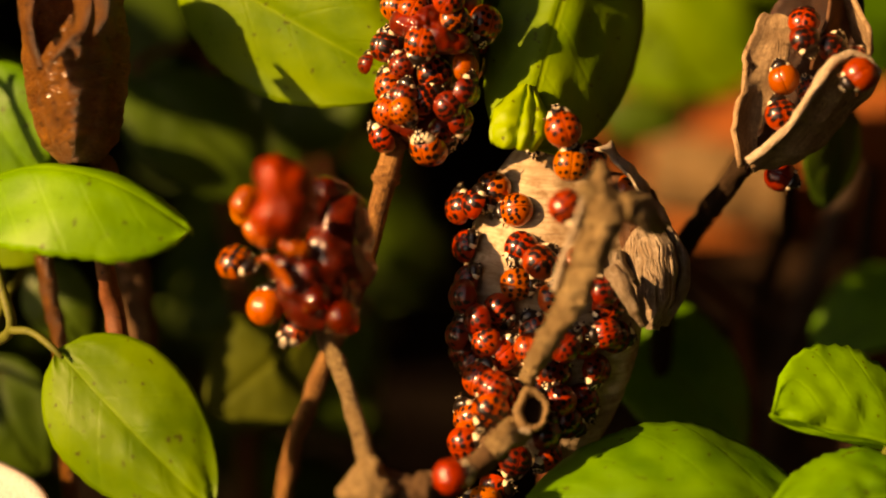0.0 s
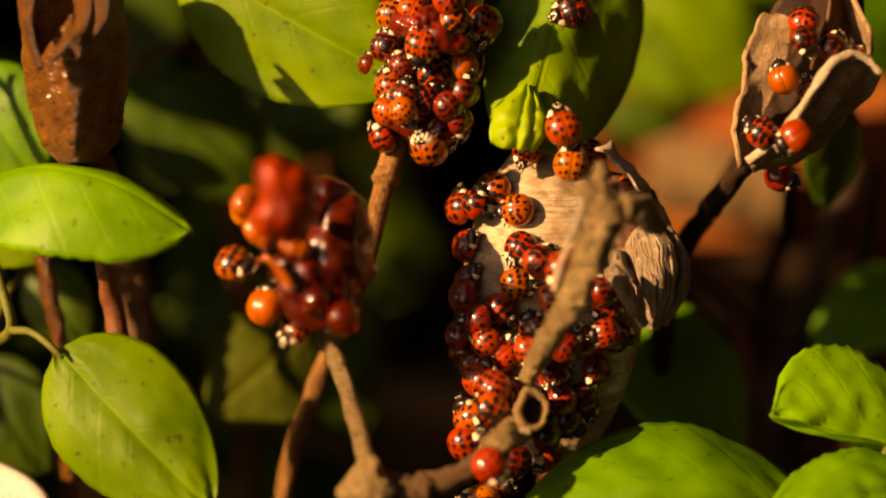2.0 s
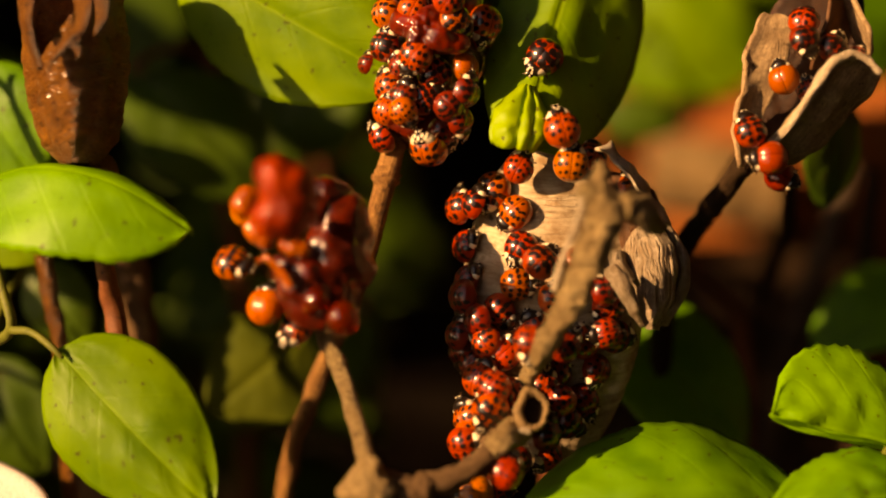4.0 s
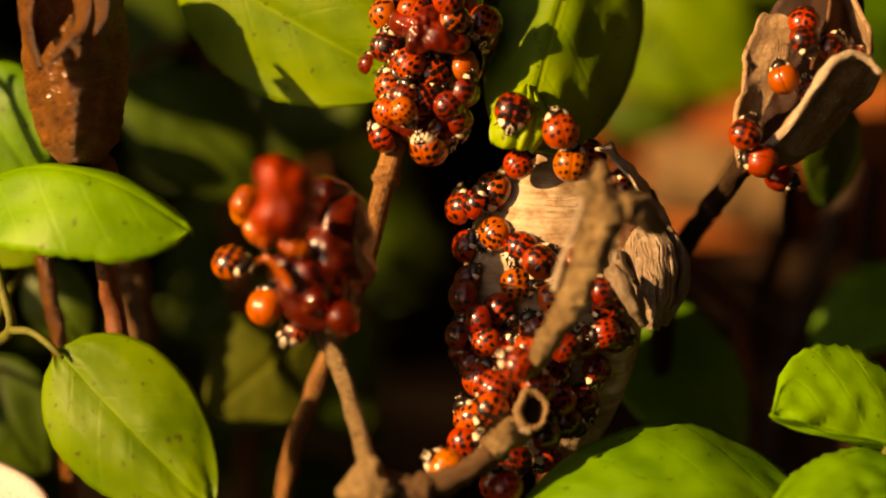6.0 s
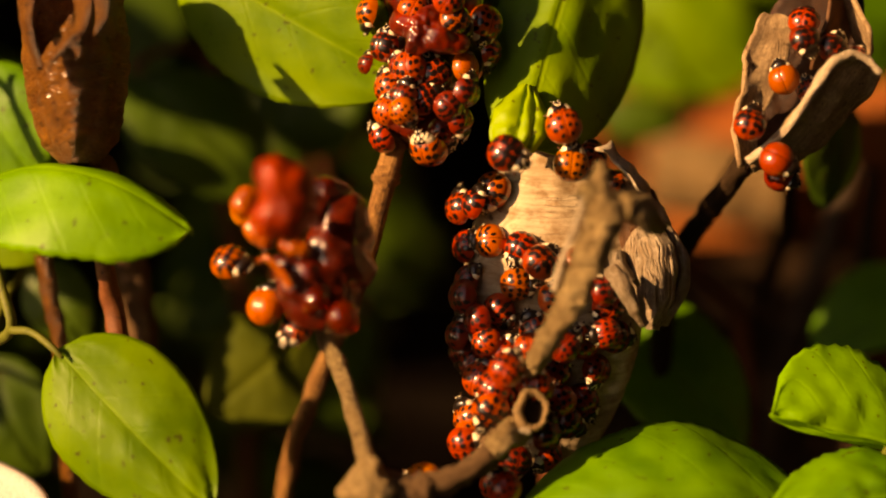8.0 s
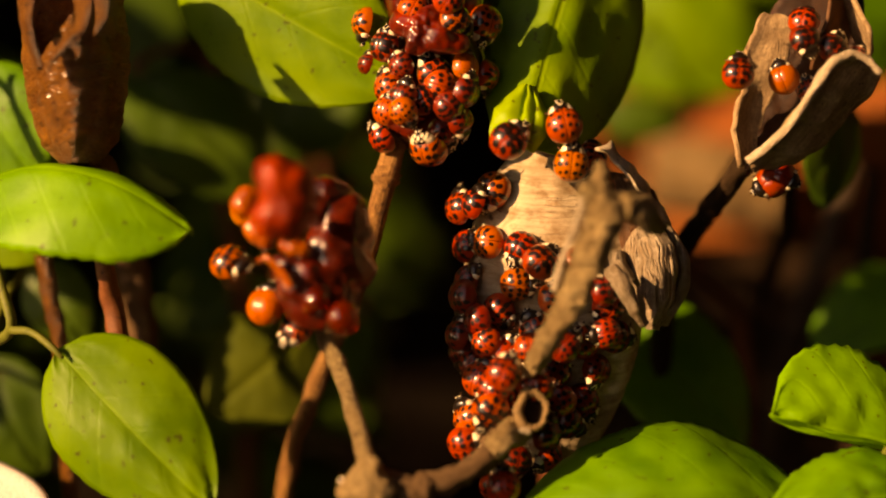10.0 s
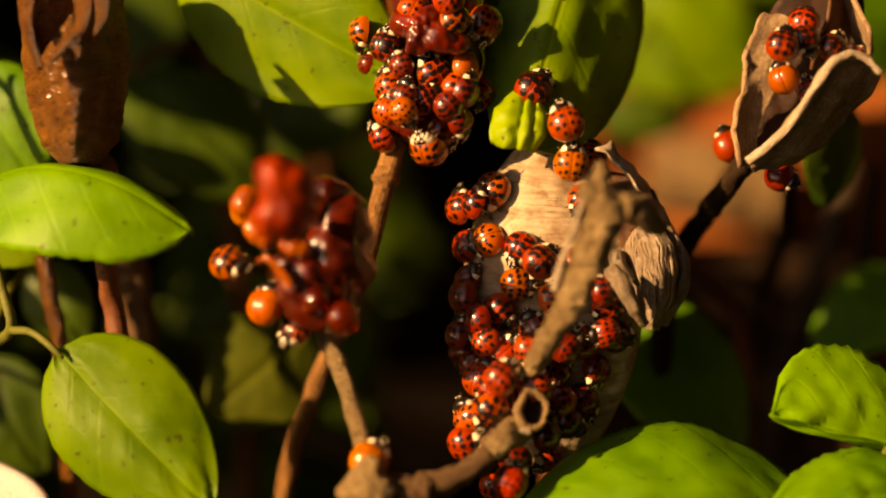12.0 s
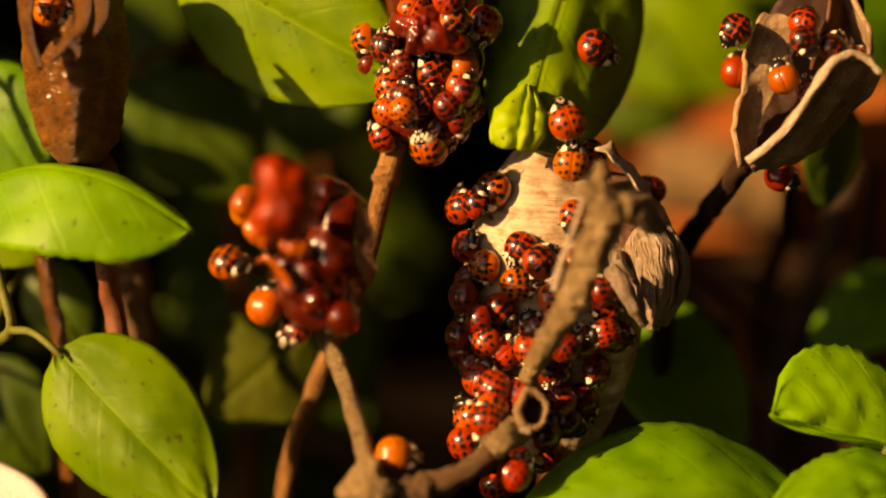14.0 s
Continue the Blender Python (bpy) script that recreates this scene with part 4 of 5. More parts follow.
def block(name, label, category, at, size, turned, material, seed=0):
    """A worn, bevelled block standing on the soil; at: middle of its foot (mm)."""
    bm = bmesh.new()
    bmesh.ops.create_cube(bm, size=1.0)
    bmesh.ops.subdivide_edges(bm, edges=bm.edges[:], cuts=5, use_grid_fill=True)
    uv = bm.loops.layers.uv.verify()
    for v in bm.verts:
        p = Vector((v.co.x * size[0], v.co.y * size[1], (v.co.z + 0.5) * size[2]))
        c = Vector((v.co.x, v.co.y, v.co.z)) * 2
        round_off = sum(1 for q in c if abs(q) > 0.95)
        p *= 1 - 0.012 * max(0, round_off - 1)
        p += Vector((1, 1, 0.3)) * noise.noise(p * 0.06 + Vector((seed, 0, 0))) * 1.6
        v.co = p * MM
    for f in bm.faces:
        for loop in f.loops:
            loop[uv].uv = (loop.vert.co.z * 6 + loop.vert.co.y * 3, loop.vert.co.x * 8)
    root = thing(name, label, category, "blocks behind the bed")
    part("core", bm, material, root)
    for k in range(3):
        z = size[2] * (0.2 + 0.3 * k)
        half = size[1] / 2 + 0.6
        part("outer_bark", tube([(-size[0] * 0.5, -half, z + 3), (-size[0] * 0.1, -half - 1, z), (size[0] * 0.5, -half, z + 2)], [2.6, 3.6, 2.8], 10, 6, 0.8, seed * 3 + k), material, root)
    root.matrix_world = Matrix.Translation(V((at[0], at[1], -1))) @ pose(0, 0, 0, 0, 0, turned)
    return root


block("bark_piece", "dark rough bark block under a pale log", "bark", (74.8, 187, -2), (70, 26, 70), 6, DARK_BARK, 1)
log = thing("log", "short pale weathered log lying on bark", "wood", "", V((53.3, 173.5, 87.9)))
under(part("trunk", tube([(52.7, 182.9, 91.1), (66.8, 180.4, 89.9), (86.3, 175.2, 86.7)], [10.0, 11.0, 10.0], 18, 8, 0.12, 21), WOOD), log)
block("bark_piece", "rough brown bark piece in the litter", "bark", (88.3, 100.1, -2), (40, 22, 46), 25, DARK_BARK, 3)
block("bark_piece", "rough brown bark piece in the litter", "bark", (70.3, 118.9, -2), (26, 20, 40), -10, DARK_BARK, 4)
twig("leaning dark dry stake among the litter", [(69.5, 83.2, -2), (72.5, 86.9, 74), (78.8, 91, 93), (85, 95.4, 113), (86.8, 97.2, 118.6)], [2.4, 2.4, 2.4, 2.2], TIMBER, seed=22)
twig("dark thin dead stem behind the pod", [(55, 89.2, -2), (64.7, 76.3, 93.1), (67, 61.6, 112.4), (64.1, 42.6, 131.6)], [1.6, 1.6, 1.5], DARK_BARK, seed=23)
twig("dark thin dead stem behind the pod", [(85.4, 69, -2), (85.1, 69.5, 97.9), (84.9, 69.2, 110), (84.8, 67.6, 124.5)], [2.0, 1.8, 1.5], DARK_BARK, seed=24)

# ---- ladybirds ----
def dome_rows(side):
    rows = []
    for i in range(15):
        q = math.cos(math.pi * (0.12 + 0.88 * i / 14))
        y = -0.7 + 2.95 * q
        w = 2.9 * max(0.0, 1 - abs(q) ** 2.25) ** 0.5
        h = 2.75 * max(0.0, 1 - abs(q * 0.99) ** 2.1) ** 0.55
        row = []
        for j in range(13):
            a = math.pi / 2 * j / 12
            x = w * math.sin(a) ** 0.95 + 0.015
            z = 0.5 + h * math.cos(a) ** 0.85 - (0.10 if j == 0 else 0)
            row.append(V((side * x, y, z)))
        rows.append(row if side > 0 else row[::-1])
    return rows


def limb(points, radii):
    return tube(points, radii, 6, 3)


def oval(centre, radii, us=18, vs=11, shape=None):
    bm = bmesh.new()
    bmesh.ops.create_uvsphere(bm, u_segments=us, v_segments=vs, radius=1.0)
    for v in bm.verts:
        x, y, z = v.co
        q = Vector((centre[0] + x * radii[0], centre[1] + y * radii[1], centre[2] + z * radii[2]))
        v.co = V(shape(q) if shape else q)
    return bm


def first_ladybird(cases, shield):
    """Two domed wing cases, belly, arched shield, head tucked under it, antennae and six bent legs."""
    root = thing("ladybird", "ladybird", "ladybird", "ladybirds")
    for side in (1, -1):
        bm = bmesh.new()
        grid(bm, [r[::-1] for r in dome_rows(side)])
        part("wing_case", bm, cases, root)
    part("underside", oval((0, -0.6, 0.55), (2.35, 2.7, 0.45), 14, 8), BLACK, root)
    part("shield", oval((0, 1.95, 0.92), (2.12, 1.22, 1.18), 24, 14, lambda q: Vector((q.x, q.y - 0.16 * q.x * q.x, max(q.z, 0.45)))), shield, root, "black shield with cream side patches")
    head = part("head", oval((0, 3.0, 0.72), (0.85, 0.55, 0.5), 14, 9), BLACK, root)
    for side in (1, -1):
        part("face", oval((side * 0.34, 3.33, 0.92), (0.2, 0.2, 0.2), 8, 6), PALE, head, "cream face patch")
        part("antenna", limb([(side * 0.5, 3.4, 0.75), (side * 0.72, 3.62, 0.8), (side * 0.82, 3.74, 0.7)], [0.05, 0.04, 0.06]), LEG, root)
        for y0, y1, y2 in ((1.5, 2.0, 2.3), (0.2, 0.2, 0.0), (-1.2, -1.7, -2.2)):
            leg = part("leg", limb([(0, 0, 0), (side * 0.75, (y1 - y0) * 0.5, 0.05), (side * 1.05, (y2 - y0) * 0.5, -0.5)], [0.2, 0.15, 0.07]), LEG, root)
            leg.location = V((side * 1.5, y0, 0.5))
    return root


ORANGE, PLAIN, RED, DARK = (0.57, 0.098, 0.006), (0.66, 0.165, 0.006), (0.46, 0.044, 0.005), (0.22, 0.018, 0.004)
FIRSTS = [first_ladybird(cases, shield) for cases, shield in (*zip(ELYTRA, (SHIELD, SHIELD, SHIELD, DARK_SHIELD)), (ELYTRA[1], PALE_SHIELD), (ELYTRA[0], DARK_SHIELD), (ELYTRA[2], DARK_SHIELD))]
unused = list(FIRSTS)
draw = random.Random(5)
LOOKS = {ORANGE: "orange", PLAIN: "bright orange", RED: "red", DARK: "dark red"}


FEED = "on sticky fruit"


def stand(at, heading, up, size=6.8):
    """A ladybird's pose: its belly under the point at (mm)."""
    up = Vector(up).normalized()
    h = Vector(heading)
    h = (h - up * h.dot(up)).normalized()
    m = Matrix((h.cross(up), h, up)).transposed().to_4x4()
    return Matrix.Translation((Vector(at) - up * 1.6 * size / 6.65) * MM) @ m


def ladybird(at, heading, up, look_of=ORANGE, spots=1.0, size=6.8, where="on the pale husk", kind=None):
    m = stand(at, heading, up, size)
    pick = draw.choice((5, 5, 1, 5, 6) if where == FEED else (0, 5, 1, 5, 2, 6))
    model = FIRSTS[kind if kind is not None else 3 if spots < 0.45 else 2 if spots > 1.24 else pick]
    draw_spot = draw.uniform(0.85, 1.15)
    if model in unused:
        unused.remove(model)
        ob = model
    else:
        ob = copy_thing(model, m)
    ob.matrix_basis = m
    ob.scale = [size / 6.65] * 3
    tone = draw.uniform(0.68, 0.95)
    warm = draw.uniform(0.75, 1.3)
    for c in ob.children_recursive:
        c.color = (look_of[0] * tone, look_of[1] * tone * warm, look_of[2], spots * draw_spot)
    much = "hardly any spots" if spots < 0.45 else "small black spots" if spots < 0.9 else "black spots" if spots < 1.2 else "large black spots"
    ob["label"] = f"glossy {LOOKS[look_of]} ladybird with {much} {where}"
    return ob


# on the husk
ladybird((7.8, 10.1, 136.7), (-0.45, -0.25, -0.86), (-0.45, -0.78, 0.44), ORANGE, 1.2, 7.2, kind=0)
ladybird((2.3, 11.7, 134.4), (-0.01, 0.56, 0.83), (-0.82, -0.48, 0.31), RED, 1.0, 6.6)
ladybird((3.7, 9.5, 128), (0.46, -0.5, 0.74), (-0.89, -0.33, 0.32), RED, 0.9, 6.6)
ladybird((4, 6.4, 123), (0.5, -0.24, 0.83), (-0.83, -0.42, 0.37), DARK, 0.9, 6.2)
ladybird((2.9, 2.5, 119.8), (-0.04, -0.15, -0.99), (-0.85, -0.52, 0.11), DARK, 0.9, 7.2)
ladybird((12.7, 3.3, 129), (-0.45, -0.58, -0.68), (-0.13, -0.71, 0.69), RED, 1.3, 6.6)
ladybird((16.9, 0.4, 128.4), (0.67, 0.58, 0.46), (0.22, -0.76, 0.61), RED, 1.25, 6.9)
ladybird((12.9, 0.9, 123.4), (1, -0.12, 0.02), (-0.12, -0.97, 0.2), ORANGE, 1.0, 6.4)
ladybird((9.4, 0.4, 118.3), (0.59, -0.35, -0.73), (-0.49, -0.87, 0.02), RED, 1.05, 6.6)
ladybird((15.2, -1.6, 116.7), (-0.47, 0.15, 0.87), (-0.16, -0.98, 0.08), RED, 1.1, 6.6)
ladybird((18.9, -0.1, 122), (0.31, 0.52, 0.8), (0.3, -0.85, 0.43), ORANGE, 0.8, 6.2)
ladybird((10.4, -3.3, 113.2), (0.67, -0.04, 0.74), (-0.24, -0.95, 0.17), RED, 0.75, 6.8)
ladybird((5.5, -1.7, 117.3), (0.25, -0.47, -0.85), (-0.75, -0.64, 0.13), DARK, 1.0, 6.4)
ladybird((2.7, 3.8, 110.2), (-0.03, -0.57, -0.82), (-0.88, -0.38, 0.3), DARK, 0.9, 6.6)
ladybird((21.3, 4.4, 143.8), (0.1, 0.05, 0.99), (-0.05, -0.99, 0.08), PLAIN, 0.9, 6.8, kind=1)
ladybird((25.6, 14.1, 142.9), (0.13, 0.84, 0.54), (0.3, -0.55, 0.78), RED, 1.0, 6.2)
ladybird((27.7, -0.8, 119.7), (-0.42, -0.3, -0.85), (0.3, -0.94, 0.16), RED, 1.1, 6.8)
ladybird((27.2, -1.8, 124), (0.09, 0.57, 0.82), (0.6, -0.69, 0.41), DARK, 1.1, 6.0)
ladybird((23.2, -1.7, 114.8), (-0.63, 0.17, 0.76), (0.18, -0.92, 0.35), RED, 0.8, 6.6)
ladybird((29.9, 1, 113.8), (0.93, 0.3, -0.19), (0.3, -0.95, -0.04), DARK, 1.0, 6.6)
ladybird((22.7, 2.6, 127.8), (0.19, 0.69, 0.7), (0.27, -0.72, 0.64), ORANGE, 0.6, 6.0)
ladybird((19, -3.3, 109.8), (0.45, 0.2, 0.87), (0.06, -0.98, 0.19), DARK, 1.0, 6.6)
ladybird((23.8, -3.2, 103.4), (0.43, -0.09, -0.9), (0.16, -0.97, 0.18), DARK, 1.1, 6.8)
ladybird((18.8, -6.9, 106.2), (-0.68, 0.38, 0.63), (-0.21, -0.92, 0.32), RED, 1.0, 6.4)
ladybird((20.4, -5.9, 115.8), (0.61, 0.37, 0.7), (-0.04, -0.87, 0.49), DARK, 1.0, 6.4)
ladybird((26, -2, 108.8), (-0.25, -0.52, -0.82), (0.58, -0.76, 0.3), DARK, 1.0, 6.2)
ladybird((21.2, -7.3, 101.6), (0.85, 0.04, -0.52), (0.16, -0.97, 0.18), DARK, 1.1, 6.4)
ladybird((14.5, -6.5, 114.1), (0.19, -0.36, -0.91), (-0.03, -0.93, 0.36), RED, 0.9, 6.2)
ladybird((6.4, -2.9, 115.2), (-0.64, 0.63, 0.44), (-0.53, -0.78, 0.34), RED, 1.0, 6.2)
ladybird((2.1, 1, 115.3), (0.09, 0.46, 0.88), (-0.87, -0.4, 0.3), DARK, 0.9, 6.2)
ladybird((5.1, -0.8, 110.4), (0.51, -0.05, 0.86), (-0.63, -0.7, 0.33), DARK, 1.0, 6.4)
ladybird((5, 8.7, 136.1), (0.39, 0.11, 0.91), (-0.84, -0.37, 0.4), RED, 1.1, 6.2)
ladybird((26.8, -4.2, 116.7), (-0.92, -0.4, -0.06), (0.34, -0.84, 0.43), RED, 0.9, 6.0)
# the heap at the foot of the husk
ladybird((6.2, -5.9, 110.1), (0.46, 0.31, 0.83), (-0.36, -0.79, 0.49), RED, 0.8, 7.0, "at the husk's foot")
ladybird((7.8, -10.9, 109.3), (-0.5, -0.43, -0.75), (-0.23, -0.77, 0.6), RED, 0.9, 6.6, "at the husk's foot")
ladybird((11.6, -7.4, 107.9), (0.88, 0.36, 0.31), (0.07, -0.75, 0.66), RED, 1.0, 6.0, "at the husk's foot")
ladybird((3.8, -7.5, 103.1), (-0.48, 0.35, 0.81), (-0.54, -0.84, 0.04), ORANGE, 0.85, 7.0, "at the husk's foot")
ladybird((7.7, -12.9, 105.6), (-0.51, -0.14, -0.85), (0.13, -0.99, 0.09), ORANGE, 1.3, 6.8, "at the husk's foot")
ladybird((3.9, -10.9, 99.3), (0.91, -0.36, 0.21), (-0.35, -0.93, -0.09), RED, 0.95, 6.8, "at the husk's foot")
ladybird((17.8, -6.3, 94.7), (-0.65, -0.64, -0.4), (0.74, -0.65, -0.18), RED, 0.9, 6.4, "at the husk's foot")
ladybird((17.8, -10.5, 101.7), (0.27, 0.32, 0.91), (0.67, -0.74, 0.06), DARK, 1.1, 6.4, "at the husk's foot")
ladybird((12, -9.9, 95.3), (-0.25, -0.03, -0.97), (0.16, -0.99, -0.01), DARK, 1.0, 6.4, "at the husk's foot")
ladybird((9.1, -8.5, 90.2), (0.9, -0.43, 0.1), (-0.36, -0.84, -0.4), RED, 1.0, 6.4, "at the husk's foot")
# on the top cluster
ladybird((-10.1, 15.6, 161.5), (0.19, 0.3, 0.93), (-0.54, -0.76, 0.35), RED, 1.35, 6.1, FEED)
ladybird((-9.9, 13.3, 154.9), (-0.6, 0.25, 0.76), (-0.74, -0.63, 0.24), ORANGE, 1.1, 6.3, FEED)
ladybird((-2.5, 10.4, 153.3), (0.87, 0.21, 0.45), (0.09, -0.96, 0.28), RED, 1.15, 6.1, FEED)
ladybird((-9.6, 9.1, 151.9), (0.28, 0.16, 0.95), (-0.55, -0.78, 0.3), ORANGE, 0.8, 5.7, FEED)
ladybird((-6.4, 6.5, 151.1), (0.57, -0.06, -0.82), (-0.16, -0.99, -0.04), ORANGE, 0.7, 5.5, FEED)
ladybird((-11.1, 14.1, 145.2), (-0.62, 0.18, 0.77), (-0.66, -0.64, -0.38), RED, 1.2, 5.9, FEED)
ladybird((-2.9, 6, 145.3), (-0.4, -0.5, 0.77), (-0.25, -0.8, -0.55), ORANGE, 1.0, 7.4, FEED, kind=4)
ladybird((-1.5, 13.2, 157.2), (-0.45, 0.2, 0.87), (0.25, -0.95, 0.2), RED, 1.3, 6.9, FEED)
ladybird((4.2, 14, 158.2), (0.1, 0.5, 0.86), (0.69, -0.66, 0.31), ORANGE, 0.3, 5.9, FEED)
ladybird((7.4, 17.3, 163.7), (-0.2, -0.3, -0.93), (0.45, -0.85, 0.25), ORANGE, 1.1, 7.0, FEED)
ladybird((2.6, 13.5, 165.2), (0.78, -0.2, -0.55), (0.2, -0.95, 0.2), ORANGE, 1.15, 6.3, FEED)
ladybird((4.5, 10.4, 154.6), (0.35, 0.3, 0.88), (0.74, -0.67, -0.06), DARK, 1.1, 6.3, FEED)
ladybird((-4.6, 16, 167.8), (0.43, 0.6, 0.67), (0.13, -0.78, 0.61), ORANGE, 0.9, 6.1, FEED)
ladybird((1.5, 13.5, 169.8), (0.61, 0.45, 0.65), (0.19, -0.88, 0.43), RED, 1.0, 6.1, FEED)
ladybird((0.6, 10.4, 146.7), (0.42, 0.05, -0.9), (0.34, -0.93, 0.11), DARK, 1.0, 6.1, FEED)
ladybird((-13.3, 18.3, 157.7), (0.13, 0.57, 0.81), (-0.87, -0.34, 0.37), DARK, 0.9, 4.2, FEED)
ladybird((-7.6, 13.4, 158.3), (-0.57, 0.4, 0.71), (-0.48, -0.87, 0.11), DARK, 1.0, 5.2, FEED)
ladybird((1.5, 8.8, 151.5), (0.62, 0, -0.78), (0.2, -0.97, 0.15), DARK, 1.0, 6.0, FEED)
ladybird((-6.8, 9.1, 154.3), (0.27, 0.22, 0.94), (-0.46, -0.82, 0.33), DARK, 1.0, 5.8, FEED)
ladybird((3.4, 9.9, 148.8), (0.26, 0, -0.96), (0.73, -0.65, 0.2), DARK, 0.9, 5.8, FEED)
# on the left cluster
ladybird((-28.8, -10.9, 124.8), (0.25, 0.6, 0.75), (-0.35, -0.72, 0.6), PLAIN, 0.4, 7.2, FEED)
ladybird((-24.3, -11.1, 119.9), (-0.55, -0.7, -0.4), (-0.1, -0.55, 0.83), ORANGE, 1.1, 6.4, FEED, kind=0)
ladybird((-32.6, -4.5, 139.1), (0.38, 0.36, 0.85), (-0.88, -0.14, 0.45), PLAIN, 0.4, 6.2, FEED)
ladybird((-29.4, -8.6, 135.3), (0.16, -0.64, -0.75), (-0.79, -0.54, 0.29), PLAIN, 0.4, 5.4, FEED)
ladybird((-14.9, -4.4, 135.4), (-0.05, 0.72, 0.69), (0.82, -0.37, 0.44), DARK, 1.1, 6.6, FEED)
# in the open pod
INSIDE = "inside the pod"
ladybird((60.3, 14, 166.3), (0.33, 0.82, 0.46), (-0.08, -0.46, 0.88), RED, 1.1, 6.1, INSIDE)
ladybird((60.3, 10.1, 162.9), (0.29, -0.55, -0.78), (0.25, -0.74, 0.62), DARK, 1.2, 6.0, INSIDE)
ladybird((65.4, 12.1, 161.9), (0.46, 0.58, 0.67), (0.29, -0.81, 0.5), DARK, 1.4, 6.0, INSIDE)
ladybird((56.2, 9.4, 157.2), (-0.3, 0.35, 0.89), (-0.3, -0.92, 0.26), ORANGE, 0.2, 5.9, INSIDE)
ladybird((61, 11.5, 154.7), (-0.28, 0.32, 0.9), (-0.13, -0.95, 0.3), RED, 1.2, 4.7, INSIDE)
ladybird((70.1, 13.4, 159.5), (0.39, 0.77, 0.5), (0.65, -0.62, 0.45), RED, 1.0, 5.2, INSIDE)
ladybird((57.9, 13.3, 138.7), (0.86, -0.42, -0.3), (-0.26, -0.85, 0.46), DARK, 0.3, 6.2, "under the pod")
# walkers
CRAWL = "crawling about"
scout = ladybird((20.1, 38.3, 170.3), (0, -0.53, -0.85), (0, -0.85, 0.53), RED, 1.4, 7.2, "on a leaf")
husk_top = ladybird((19.8, 8.4, 149.4), (-0.3, 0.51, 0.81), (0, -0.85, 0.53), ORANGE, 0.9, 7.0, "under a leaf")
peeper = ladybird((15.3, 10.9, 144.1), (-0.2, -0.52, -0.83), (0, -0.85, 0.53), RED, 1.0, 5.8, CRAWL)
slider = ladybird((11.5, 6.9, 134.8), (0.92, -0.13, 0.37), (-0.32, -0.8, 0.51), ORANGE, 0.8, 6.6, CRAWL)
climber = ladybird((20.2, -9.5, 139.6), (0.61, -0.42, -0.67), (0, -0.85, 0.53), RED, 0.9, 6.6, "on a twig")
porter = ladybird((1, -26.2, 101.3), (0.98, 0.1, 0.16), (0, -0.85, 0.53), RED, 0.8, 6.6, "on a twig")
roamer = ladybird((4.2, -19.4, 96.1), (-0.98, 0.1, 0.16), (0, -0.85, 0.53), PLAIN, 0.5, 7.2, "on a twig")
lurker = ladybird((15.7, -3.6, 106.4), (0.18, 0.09, 0.98), (-0.1, -0.99, 0.11), RED, 0.9, 6.6, CRAWL)
shifter = ladybird((-3.7, 10.8, 161.8), (-0.2, -0.34, -0.92), (-0.07, -0.93, 0.36), ORANGE, 0.8, 6.6, FEED)
edger = ladybird((-8.4, 17.4, 167.2), (0.19, 0.44, 0.88), (-0.51, -0.72, 0.47), ORANGE, 0.9, 6.3, FEED)
late = ladybird((7.4, 24.7, 158), (0.09, -0.22, -0.97), (0.92, -0.36, 0.17), RED, 1.0, 6.1, CRAWL)
waver = ladybird((-33.1, -8.1, 130.8), (0.62, -0.68, 0.3), (-0.25, -0.5, 0.83), ORANGE, 1.1, 7.2, FEED)
rim_walker = ladybird((68.4, 6.9, 157.9), (-0.77, -0.34, -0.54), (0, -0.85, 0.53), RED, 0.25, 6.6, "on the pod")
pod_walker = ladybird((55.9, 7.1, 151.9), (-0.2, 0.52, 0.83), (0, -0.85, 0.53), RED, 1.1, 6.2, INSIDE)
hider = ladybird((32.1, 12.5, 137.2), (0.1, 0.88, 0.47), (0.8, -0.35, 0.49), ORANGE, 0.8, 6.2, CRAWL)
tip_walker = ladybird((-64.4, 14.8, 175.5), (0.84, -0.29, -0.46), (0, -0.85, 0.53), PLAIN, 0.6, 6.8, "on a capsule")
corner = ladybird((39.7, 18.1, 134), (-0.66, 0.4, 0.64), (0, -0.85, 0.53), RED, 0.9, 5.6, CRAWL)


def crawl(bug, rows):
    """Keys a ladybird through (seconds, at, heading, up), its legs stepping while it goes."""
    size = bug.scale[0] * 6.65
    walk(bug, [(t, stand(a, h, u, size)) for t, a, h, u in rows])
    legs = [c for c in bug.children if c.name.startswith("leg")]
    for i, leg in enumerate(legs):
        out, phase = [], 1 if i % 2 else -1
        for (t0, a0, *_), (t1, a1, *_) in zip(rows, rows[1:]):
            gone = (Vector(a1) - Vector(a0)).length
            n = max(1, min(12, round(gone / 1.2)))
            for s in range(n):
                swing = phase * (14 if (s % 2) else -14) * min(1, gone)
                out.append((t0 + (t1 - t0) * s / n, swing))
        out.append((rows[-1][0], 0))
        home = leg.location.copy()
        walk(leg, [(t, Matrix.Translation(home) @ pose(0, 0, 0, 0, 0, a)) for t, a in out])


